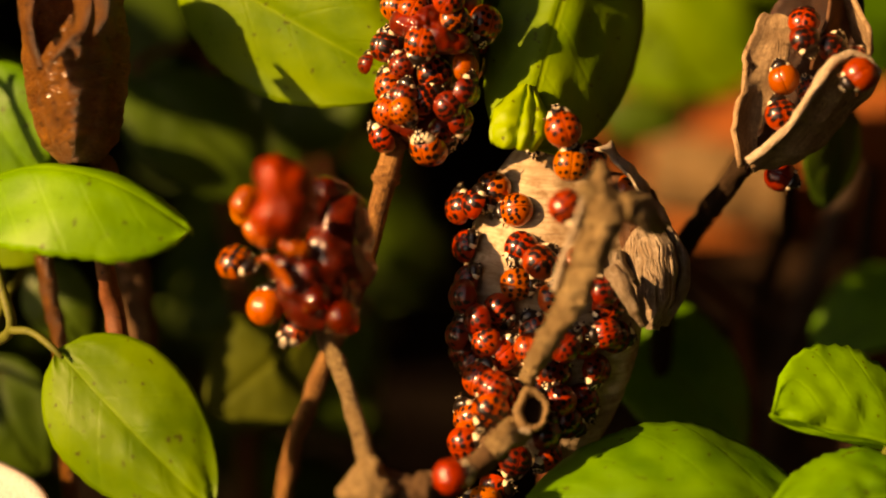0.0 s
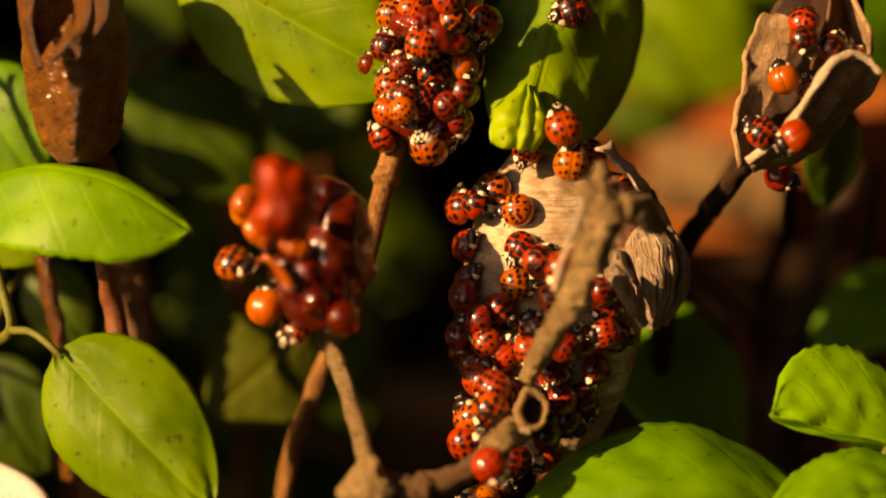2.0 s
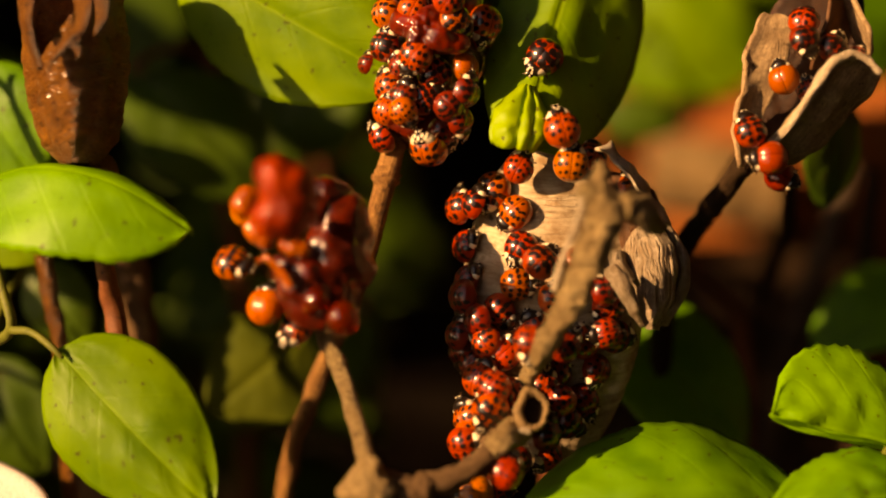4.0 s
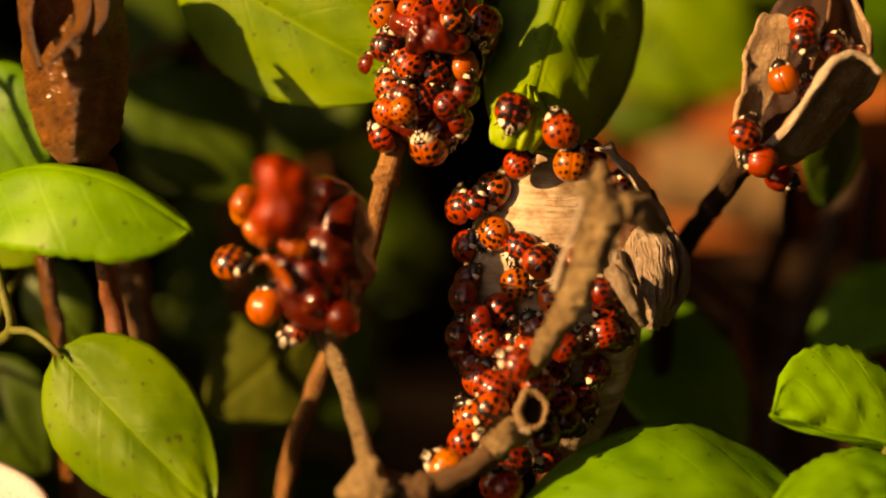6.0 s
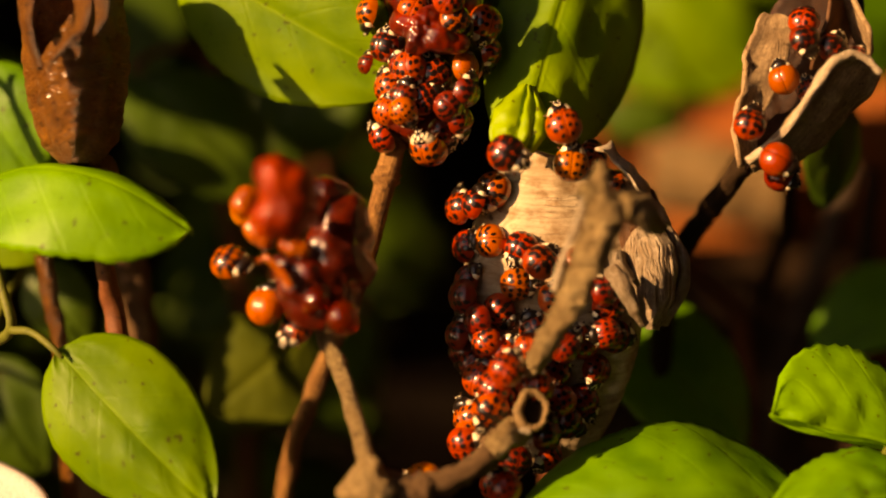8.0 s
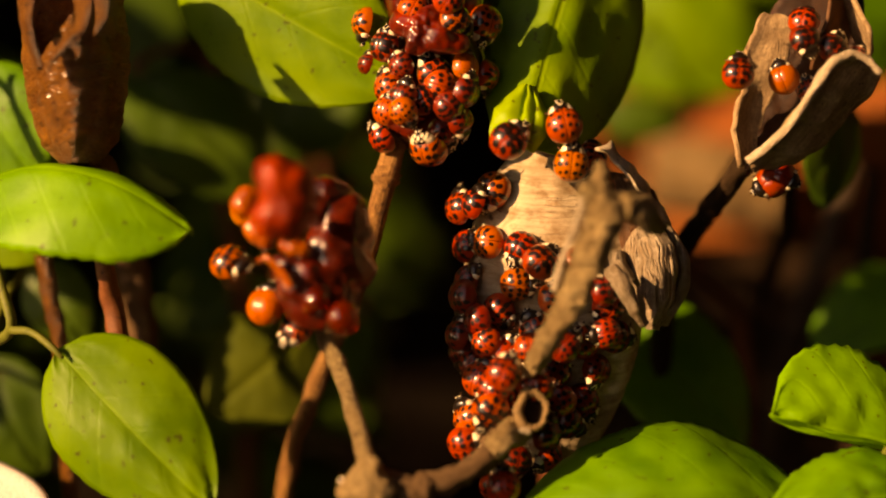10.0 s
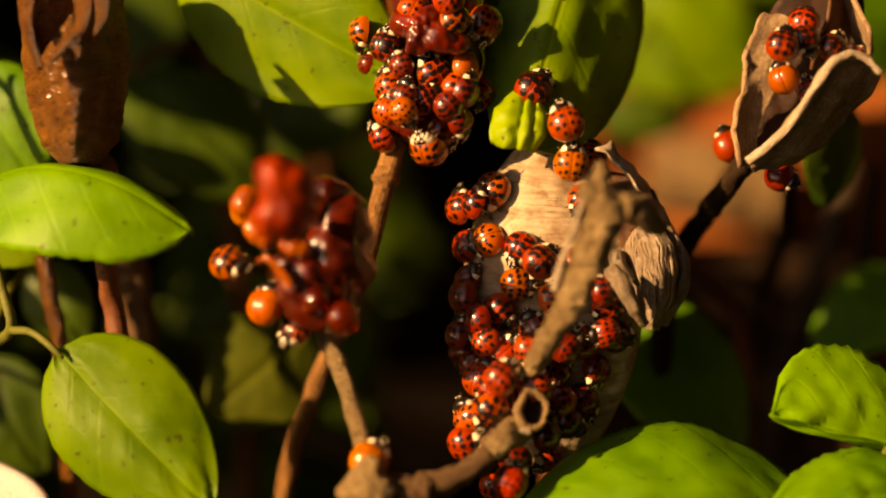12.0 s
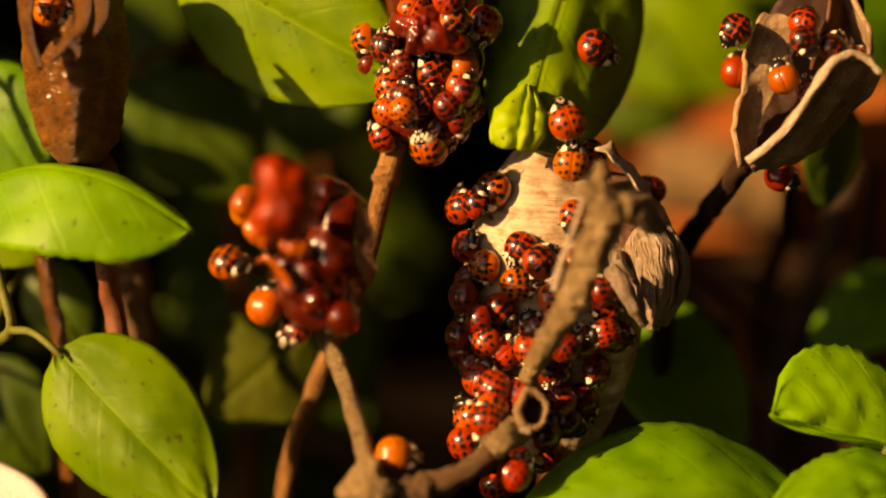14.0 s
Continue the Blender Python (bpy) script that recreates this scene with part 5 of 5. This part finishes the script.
def motions():
    crawl(scout, [(0, (19.5, 25.9, 174), (0, -0.53, -0.85), (-0.08, -0.83, 0.55)), (1.0, (20.8, 21.9, 169.9), (-0.3, -0.51, -0.81), (0.07, -0.86, 0.5)), (1.5, (21.5, 20.5, 166.5), (-0.95, -0.17, -0.27), (0.06, -0.87, 0.49)), (2.0, (21.5, 20.2, 166), (-0.93, -0.19, -0.31), (0.1, -0.87, 0.49)), (2.5, (20.8, 18.8, 163.9), (-0.38, -0.49, -0.78), (0.14, -0.86, 0.48)), (3.0, (20.3, 17.8, 162.2), (-0.53, -0.45, -0.72), (0.12, -0.87, 0.48)), (4.2, (15.8, 14.9, 158.2), (-0.67, -0.39, -0.63), (-0.06, -0.8, 0.59)), (5.5, (12, 9.8, 154.1), (-0.72, -0.37, -0.59), (-0.11, -0.72, 0.68)), (6.0, (11.6, 5.8, 151.8), (-0.2, -0.52, -0.83), (0.08, -0.81, 0.59)), (6.5, (11, 3.3, 149.1), (0, -0.53, -0.85), (-0.07, -0.88, 0.47)), (7.0, (10.7, 0.2, 146.9), (0.42, 0.48, 0.77), (-0.21, -0.82, 0.52)), (7.5, (10.5, 0.3, 147.1), (0.77, -0.34, -0.54), (-0.14, -0.88, 0.45)), (8.0, (10.9, 0.1, 146.3), (0.86, -0.28, -0.44), (-0.14, -0.85, 0.5)), (9.2, (11.1, 3, 147.7), (0.9, 0.23, 0.37), (-0.09, -0.88, 0.46)), (10.5, (11.8, 4, 149.7), (0.61, 0.42, 0.67), (0.01, -0.85, 0.52)), (11.0, (12.8, 6.5, 152.2), (0.5, 0.46, 0.74), (0.04, -0.78, 0.62)), (11.5, (14.1, 8.3, 153.6), (0.81, 0.31, 0.5), (-0.05, -0.75, 0.66)), (12.0, (15.7, 12.1, 155.1), (0.61, 0.42, 0.67), (0.1, -0.8, 0.59)), (12.5, (17.5, 14.3, 157.2), (0.38, 0.49, 0.78), (0.07, -0.81, 0.58)), (13.0, (20, 16.2, 158.9), (0.81, 0.31, 0.5), (0.16, -0.86, 0.49)), (13.5, (24.5, 19.6, 160), (1, 0.05, 0.08), (0.28, -0.85, 0.45)), (14.0, (27, 20.7, 159.2), (0.9, -0.23, -0.37), (0.27, -0.86, 0.43))])
    crawl(husk_top, [(0, (19.6, 4.5, 150.3), (-0.3, 0.51, 0.81), (0, -0.85, 0.53)), (2.5, (19.7, 4.5, 150.5), (-0.3, 0.51, 0.81), (0, -0.85, 0.53)), (5.5, (19.2, 4.3, 149.9), (-0.2, 0.52, 0.83), (0, -0.85, 0.53)), (6.5, (19.4, 4.4, 150.2), (-0.3, 0.51, 0.81), (0, -0.85, 0.53)), (8.0, (19.7, 4.6, 150.8), (-0.3, 0.51, 0.81), (0, -0.85, 0.53)), (10.5, (19.9, 4.7, 150.9), (-0.2, 0.52, 0.83), (0, -0.85, 0.53)), (12.5, (20.2, 4.8, 151.2), (-0.3, 0.51, 0.81), (0, -0.85, 0.53)), (14, (20.3, 4.8, 151.3), (-0.3, 0.51, 0.81), (0, -0.85, 0.53))])
    crawl(peeper, [(0, (15.9, 13.3, 144.9), (-0.2, -0.52, -0.83), (0, -0.85, 0.53)), (1.0, (15.7, 13.1, 144.5), (-0.2, -0.52, -0.83), (0, -0.85, 0.53)), (1.5, (15.3, 11.9, 144.1), (-0.2, -0.52, -0.83), (0, -0.85, 0.53)), (2.0, (14, 9.8, 143.9), (-0.38, -0.49, -0.78), (0, -0.85, 0.53)), (2.5, (13.4, 8.5, 143.3), (-0.72, -0.37, -0.59), (0, -0.85, 0.53)), (3.0, (12.9, 7.1, 142.3), (-0.72, 0.37, 0.59), (0, -0.85, 0.53)), (5.5, (13.1, 8.3, 142.7), (0.77, 0.34, 0.54), (0, -0.85, 0.53)), (6.5, (13.5, 9.5, 143.2), (0.81, 0.31, 0.5), (0, -0.85, 0.53)), (7.0, (15.5, 14.5, 145.6), (0.72, 0.37, 0.59), (0, -0.85, 0.53)), (14, (16.4, 15, 146.9), (0.72, 0.37, 0.59), (0, -0.85, 0.53))])
    crawl(slider, [(0, (11.4, 6.9, 134.8), (-0.93, 0.2, -0.2), (-0.32, -0.8, 0.51)), (2.5, (11.7, 6.8, 134.8), (-0.93, 0.2, -0.2), (-0.31, -0.81, 0.51)), (3.2, (11.8, 6.7, 134.7), (-0.9, 0.1, -0.4), (-0.3, -0.81, 0.5)), (4.5, (11, 6.3, 133.6), (-0.6, -0.2, -0.75), (-0.34, -0.81, 0.48)), (5.5, (9.3, 6.2, 131.9), (-0.65, -0.09, -0.76), (-0.42, -0.79, 0.45)), (6.0, (7.8, 6.2, 130.3), (-0.64, 0, -0.76), (-0.51, -0.75, 0.42)), (6.5, (7, 6.3, 129.3), (-0.77, 0.26, -0.59), (-0.55, -0.73, 0.4)), (8.2, (6.9, 6.5, 129.4), (-0.82, 0.5, -0.28), (-0.57, -0.72, 0.4)), (11, (6.5, 6.7, 129.1), (-0.79, 0.59, -0.16), (-0.6, -0.7, 0.4)), (12.5, (6.8, 6.5, 129.2), (-0.56, -0.01, -0.83), (-0.58, -0.71, 0.4)), (13.2, (6.5, 5.7, 127.3), (-0.34, -0.2, -0.92), (-0.58, -0.73, 0.37)), (14, (6.3, 4.6, 124.8), (-0.32, -0.17, -0.93), (-0.57, -0.75, 0.33))])
    crawl(climber, [(0, (20.2, -9.4, 139.8), (0.61, -0.42, -0.67), (0, -0.85, 0.53)), (0.5, (20, -9.6, 139.4), (0.42, -0.48, -0.77), (0, -0.85, 0.53)), (1.0, (19.8, -10.5, 136.4), (0, -0.53, -0.85), (0, -0.85, 0.53)), (1.5, (19.5, -12.1, 131.7), (0, -0.53, -0.85), (0, -0.85, 0.53)), (2.0, (19.1, -11.6, 130), (-0.3, -0.51, -0.81), (0, -0.85, 0.53)), (2.5, (16.7, -12.1, 128.3), (-0.46, -0.47, -0.75), (0, -0.85, 0.53)), (3.0, (15.7, -12.4, 124.1), (-0.61, -0.42, -0.67), (0, -0.85, 0.53)), (3.8, (14.2, -13, 119), (-0.2, -0.52, -0.83), (0, -0.85, 0.53)), (5.3, (14.4, -14.7, 113.8), (0.36, -0.49, -0.79), (0, -0.85, 0.53)), (5.6, (13.8, -14.6, 114.2), (-0.84, -0.29, -0.46), (0, -0.85, 0.53)), (6.0, (11.7, -14.2, 115.5), (-0.87, 0.26, 0.41), (0, -0.85, 0.53)), (6.5, (11.1, -13.5, 114.3), (0.32, 0.5, 0.8), (0, -0.85, 0.53)), (8, (10.6, -13.4, 114.7), (0.5, 0.46, 0.74), (0, -0.85, 0.53)), (10.5, (10.1, -13.7, 113.9), (0.42, 0.48, 0.77), (0, -0.85, 0.53)), (11.5, (10.1, -13.7, 113.6), (0.54, 0.45, 0.71), (0, -0.85, 0.53)), (12.5, (9.3, -13.2, 112), (0.66, 0.4, 0.64), (0, -0.85, 0.53)), (13.3, (8.1, -13.2, 108.8), (0.32, 0.5, 0.8), (0, -0.85, 0.53)), (14, (7.2, -14.1, 106.2), (0.1, 0.53, 0.84), (0, -0.85, 0.53))])
    crawl(porter, [(0, (2, -27.1, 101.5), (0.96, 0.15, 0.24), (0, -0.85, 0.53)), (0.5, (3.2, -26, 101.8), (0.96, 0.15, 0.24), (0, -0.85, 0.53)), (1.0, (4.7, -24.8, 102.3), (0.98, 0.1, 0.16), (0, -0.85, 0.53)), (1.5, (7, -23.6, 102.7), (0.88, -0.25, -0.4), (0, -0.85, 0.53)), (2.0, (7.9, -23.1, 100.9), (0.61, -0.42, -0.67), (0, -0.85, 0.53)), (2.5, (9, -22.5, 99.6), (0.82, -0.3, -0.48), (0, -0.85, 0.53)), (3.0, (10.5, -21.8, 101.7), (0.36, 0.49, 0.79), (0, -0.85, 0.53)), (4.3, (10.4, -18.7, 98.2), (0.46, 0.47, 0.75), (0, -0.85, 0.53)), (5.5, (10, -17.4, 95.9), (-0.46, 0.47, 0.75), (0, -0.85, 0.53)), (8, (9.7, -17.5, 95.7), (-0.4, 0.49, 0.78), (0, -0.85, 0.53)), (10.5, (9.9, -17.3, 96.1), (0.11, 0.53, 0.84), (0, -0.85, 0.53)), (12.5, (11.7, -18.9, 97.6), (0.54, 0.45, 0.71), (0, -0.85, 0.53)), (14, (12, -18.6, 98.5), (0.61, 0.42, 0.67), (0, -0.85, 0.53))])
    crawl(roamer, [(0, (6.2, -11.2, 89.2), (-1, 0.05, 0.08), (0, -0.85, 0.53)), (3.2, (5.2, -12.7, 90.9), (-1, 0.05, 0.08), (0, -0.85, 0.53)), (5.4, (1.5, -17, 97.2), (-0.96, 0.15, 0.24), (0, -0.85, 0.53)), (6.0, (0, -17.5, 98.9), (-0.86, 0.28, 0.44), (0, -0.85, 0.53)), (6.5, (0, -17.5, 98.9), (-0.98, 0.11, 0.18), (0, -0.85, 0.53)), (7.0, (-1.5, -16.8, 97.7), (-1, -0.05, -0.08), (0, -0.85, 0.53)), (8.0, (-3.9, -15.5, 95.1), (-0.98, -0.1, -0.16), (0, -0.85, 0.53)), (9.2, (-9.6, -17.3, 93.1), (-1, -0.05, -0.08), (0, -0.85, 0.53)), (10.3, (-14.4, -22.8, 98.6), (-0.42, 0.48, 0.77), (0, -0.85, 0.53)), (10.6, (-14, -24, 101.3), (0.2, 0.52, 0.83), (0, -0.85, 0.53)), (11.2, (-12.4, -22.8, 102), (0.77, 0.34, 0.54), (0, -0.85, 0.53)), (12.0, (-11.4, -21.7, 102.2), (0.61, 0.42, 0.67), (0, -0.85, 0.53)), (12.5, (-10.7, -21.5, 102.6), (0.98, 0.11, 0.18), (0, -0.85, 0.53)), (13.0, (-9.2, -21.5, 102.6), (1, 0.05, 0.08), (0, -0.85, 0.53)), (14, (-7, -20.7, 102), (1, -0.05, -0.08), (0, -0.85, 0.53))])
    crawl(lurker, [(0, (17.1, -3.7, 106.5), (0.19, 0.1, 0.98), (-0.04, -0.99, 0.11)), (3.2, (17.4, -3.7, 106.9), (0.19, 0.11, 0.97), (-0.03, -0.99, 0.12)), (4.5, (16.3, -7.3, 109.1), (0.09, 0.12, 0.99), (-0.07, -0.99, 0.13)), (5.5, (15.5, -10.6, 110.2), (-0.02, 0.14, 0.99), (-0.09, -0.99, 0.14)), (6.5, (15.3, -11.5, 110.6), (-0.21, 0.16, 0.96), (-0.1, -0.99, 0.14)), (8, (15.1, -11.5, 110.5), (-0.21, 0.16, 0.96), (-0.11, -0.98, 0.14)), (12, (14.8, -11.5, 110.3), (-0.31, 0.17, 0.94), (-0.13, -0.98, 0.13)), (13, (13.5, -11.4, 109.3), (-0.92, 0.22, 0.32), (-0.19, -0.98, 0.11)), (14, (11.6, -10, 107.7), (-0.93, 0.31, 0.19), (-0.3, -0.95, 0.07))])
    crawl(shifter, [(0, (-3.8, 10.8, 161.8), (-0.2, -0.34, -0.92), (-0.09, -0.93, 0.36)), (1.5, (-3.7, 10.7, 161.6), (-0.2, -0.33, -0.92), (-0.07, -0.93, 0.35)), (3.0, (-3.9, 10.5, 161), (-0.29, -0.3, -0.91), (-0.09, -0.94, 0.34)), (4.3, (-5.5, 11.2, 159.3), (-0.63, -0.11, -0.77), (-0.22, -0.93, 0.31)), (5.5, (-6.6, 12.3, 158.3), (-0.82, 0.09, -0.57), (-0.3, -0.91, 0.29)), (6.5, (-6.2, 12, 157.7), (-0.37, -0.16, -0.91), (-0.27, -0.92, 0.27)), (8.0, (-5.7, 11.7, 157.2), (0.1, -0.3, -0.95), (-0.22, -0.94, 0.27)), (9.2, (-2.3, 11, 156.2), (0.85, -0.1, -0.52), (0.04, -0.97, 0.25)), (10.5, (1.5, 11.4, 154.2), (0.92, 0.28, -0.29), (0.34, -0.92, 0.19)), (11.0, (2, 11.6, 154.2), (0.93, 0.37, -0.08), (0.38, -0.91, 0.19)), (12.5, (3.6, 12.7, 155), (0.53, 0.48, 0.7), (0.52, -0.83, 0.19)), (14, (3.8, 12.9, 155.3), (0.42, 0.46, 0.78), (0.54, -0.82, 0.19))])
    crawl(edger, [(0, (-8.2, 17.9, 168.2), (0.21, 0.47, 0.86), (-0.49, -0.71, 0.51)), (1.5, (-8.9, 17.5, 166.8), (0.19, 0.43, 0.88), (-0.55, -0.7, 0.46)), (3.0, (-9.5, 18, 166.7), (0.14, 0.47, 0.87), (-0.62, -0.65, 0.45)), (5.5, (-10.7, 19.4, 166.5), (-0.13, 0.74, 0.66), (-0.75, -0.51, 0.41)), (6.5, (-11.1, 19.8, 166.1), (-0.25, 0.84, 0.48), (-0.8, -0.46, 0.39)), (7.5, (-12.9, 20.7, 165.3), (-0.22, -0.31, -0.93), (-0.9, -0.3, 0.31)), (8.2, (-13.3, 20.7, 164.9), (-0.19, -0.34, -0.92), (-0.91, -0.29, 0.29)), (10.5, (-14.2, 20, 162.8), (-0.12, -0.35, -0.93), (-0.93, -0.29, 0.23)), (12, (-14.5, 19.7, 161.8), (-0.09, -0.34, -0.94), (-0.93, -0.29, 0.2)), (14, (-14.2, 19.3, 160.6), (-0.06, -0.36, -0.93), (-0.93, -0.31, 0.18))])
    crawl(late, [(0, (6.4, 23.3, 159.3), (0.16, -0.21, -0.97), (0.81, -0.53, 0.25)), (5, (7.5, 22.3, 160.5), (0.13, -0.24, -0.96), (0.92, -0.34, 0.21)), (7.5, (8.4, 18.9, 159.5), (0.07, -0.26, -0.96), (0.93, -0.32, 0.16)), (9.0, (8.3, 17.9, 156.6), (-0.02, -0.3, -0.95), (0.93, -0.35, 0.09)), (10.5, (7.8, 16, 153.9), (-0.12, -0.34, -0.93), (0.92, -0.38, 0.02)), (11.0, (8, 15.7, 153), (-0.15, -0.37, -0.92), (0.92, -0.38, 0)), (12.0, (7.1, 16.3, 151.8), (-0.33, -0.68, -0.66), (0.91, -0.42, -0.02)), (12.5, (6.1, 15.1, 151.5), (-0.44, -0.65, 0.62), (0.83, -0.56, 0.01)), (14, (5.1, 13.7, 151.1), (-0.48, -0.46, 0.75), (0.72, -0.69, 0.04))])
    crawl(waver, [(0, (-33.2, -8.1, 130.8), (0.62, -0.68, 0.3), (-0.25, -0.5, 0.83)), (3, (-33.6, -8.2, 130.7), (0.62, -0.68, 0.3), (-0.25, -0.5, 0.83)), (7.5, (-34.1, -8.1, 130.8), (0.62, -0.68, 0.3), (-0.25, -0.5, 0.83)), (14, (-34.4, -8.1, 130.8), (0.62, -0.68, 0.3), (-0.25, -0.5, 0.83))])
    crawl(rim_walker, [(0, (67.7, 4, 158.5), (-0.77, -0.34, -0.54), (0, -0.85, 0.53)), (0.5, (65.8, 2.4, 156.9), (-0.72, -0.37, -0.59), (0, -0.85, 0.53)), (1.0, (62.3, 1.4, 153.6), (-0.81, -0.31, -0.5), (0, -0.85, 0.53)), (1.5, (58.9, 0.3, 150.5), (-0.81, -0.31, -0.5), (0, -0.85, 0.53)), (2.0, (57.2, 0.9, 148.9), (-0.86, -0.28, -0.44), (0, -0.85, 0.53)), (2.5, (56.2, 1, 147.6), (-0.9, -0.23, -0.37), (0, -0.85, 0.53)), (3.0, (55, 1.6, 146.3), (-0.98, -0.11, -0.18), (0, -0.85, 0.53)), (4.3, (53.2, 3.3, 144.9), (-1, 0, 0), (0, -0.85, 0.53)), (5.5, (52.4, 4.2, 144.5), (-0.95, 0.16, 0.26), (0, -0.85, 0.53)), (6.5, (52.1, 4.1, 144.3), (-1, 0.05, 0.08), (0, -0.85, 0.53)), (7.5, (54.5, 1.8, 145.3), (0.99, 0.06, 0.09), (0, -0.85, 0.53)), (8.0, (55.6, 1.6, 144.8), (0.86, -0.28, -0.44), (0, -0.85, 0.53)),
                       (9.2, (56.5, 9.6, 140.2), (-0.32, -0.5, -0.8), (0, -0.85, 0.53)), (10.5, (54.3, 15, 137.2), (-1, 0, 0), (0, -0.85, 0.53)), (11.0, (52.4, 17.2, 137.6), (-0.81, 0.31, 0.5), (0, -0.85, 0.53)), (11.5, (50.4, 19, 139.9), (-0.5, 0.46, 0.74), (0, -0.85, 0.53)), (12.0, (49.4, 20, 143.1), (-0.3, 0.51, 0.81), (0, -0.85, 0.53)), (12.5, (48.8, 20.9, 145.7), (-0.1, 0.53, 0.84), (0, -0.85, 0.53)), (13.0, (48.9, 20.6, 148), (0.1, 0.53, 0.84), (0, -0.85, 0.53)), (13.5, (50, 21.8, 151.7), (0.3, 0.51, 0.81), (0, -0.85, 0.53)), (14, (50.9, 23, 155.6), (0.2, 0.52, 0.83), (0, -0.85, 0.53))])
    crawl(pod_walker, [(0, (56, 7.1, 151.9), (-0.2, 0.52, 0.83), (0, -0.85, 0.53)), (0.5, (55.6, 7, 151.6), (-0.66, 0.4, 0.64), (0, -0.85, 0.53)), (1.0, (54.3, 6.7, 150.7), (-0.99, 0.06, 0.1), (0, -0.85, 0.53)), (1.5, (52.8, 6.2, 149.2), (-0.9, 0.23, 0.37), (0, -0.85, 0.53)), (2.0, (52.5, 6.2, 148.9), (-0.77, 0.34, 0.54), (0, -0.85, 0.53)), (3.0, (51.2, 5.4, 149.7), (-0.61, 0.42, 0.67), (0, -0.85, 0.53)), (5.5, (50.3, 4.2, 149.5), (0.3, 0.51, 0.81), (0, -0.85, 0.53)), (6.5, (50, 4.2, 149.3), (0.42, 0.48, 0.77), (0, -0.85, 0.53)), (7.5, (50.8, 4.3, 149.8), (0.5, 0.46, 0.74), (0, -0.85, 0.53)), (8.0, (50.8, 4.7, 150.9), (0.3, 0.51, 0.81), (0, -0.85, 0.53)), (9.2, (49.4, 6.2, 155.5), (-0.2, 0.52, 0.83), (0, -0.85, 0.53)), (10.3, (48.7, 7.6, 159.7), (0.46, 0.47, 0.75), (0, -0.85, 0.53)), (10.6, (49.1, 7.7, 160.1), (0.81, 0.31, 0.5), (0, -0.85, 0.53)), (11.0, (50.4, 6.7, 160.3), (0.92, 0.21, 0.34), (0, -0.85, 0.53)), (11.5, (54.3, 6.8, 160.6), (0.61, 0.42, 0.67), (0, -0.85, 0.53)), (12.0, (56, 7.7, 163.5), (0.3, 0.51, 0.81), (0, -0.85, 0.53)), (12.5, (56, 10, 167.1), (-0.42, 0.48, 0.77), (0, -0.85, 0.53)), (13.0, (52.9, 12.5, 168.3), (-0.95, 0.16, 0.26), (0, -0.85, 0.53)), (13.5, (49.8, 14.8, 166), (-0.88, -0.25, -0.4), (0, -0.85, 0.53)), (14, (48.7, 14.1, 163.8), (-0.57, -0.44, -0.7), (0, -0.85, 0.53))])
    crawl(hider, [(0, (32.1, 12.5, 137.2), (0.1, 0.88, 0.47), (0.8, -0.35, 0.49)), (6, (31.5, 12.6, 137.5), (-0.42, 0.31, 0.86), (0.78, -0.36, 0.51)), (7.5, (30.4, 12.7, 137.9), (-0.64, -0.21, 0.74), (0.75, -0.38, 0.54)), (9.2, (27.9, 11.9, 138.1), (-0.78, -0.4, 0.48), (0.63, -0.49, 0.6)), (10.5, (26.2, 10.3, 138.3), (-0.86, -0.49, 0.14), (0.47, -0.65, 0.6)), (11.5, (24.6, 8.8, 137.7), (-0.62, -0.64, -0.46), (0.34, -0.74, 0.58)), (12.5, (22.7, 5.9, 134.4), (-0.27, -0.54, -0.8), (0.21, -0.84, 0.5)), (14, (22.1, 5.4, 133.7), (-0.28, -0.52, -0.81), (0.18, -0.86, 0.48))])
    crawl(tip_walker, [(0, (-65.8, 15.3, 177.2), (0.84, -0.29, -0.46), (0, -0.85, 0.53)), (10.3, (-66.3, 14.5, 174.6), (0.84, -0.29, -0.46), (0, -0.85, 0.53)), (12.5, (-66, 13.3, 171), (0.87, -0.26, -0.41), (0, -0.85, 0.53)), (13.3, (-65.1, 12.6, 168.8), (0.9, -0.23, -0.37), (0, -0.85, 0.53)), (14, (-64.4, 12.3, 167.8), (0.95, -0.16, -0.26), (0, -0.85, 0.53))])
    crawl(corner, [(0, (36.6, 16.9, 120.5), (-0.66, 0.4, 0.64), (0, -0.85, 0.53)), (11, (37.1, 17.8, 123.3), (-0.66, 0.4, 0.64), (0, -0.85, 0.53)), (13, (38.3, 18, 133.5), (-0.66, 0.4, 0.64), (0, -0.85, 0.53)), (14, (35.6, 16.6, 135.8), (-0.82, 0.3, 0.48), (0, -0.85, 0.53))])


motions()
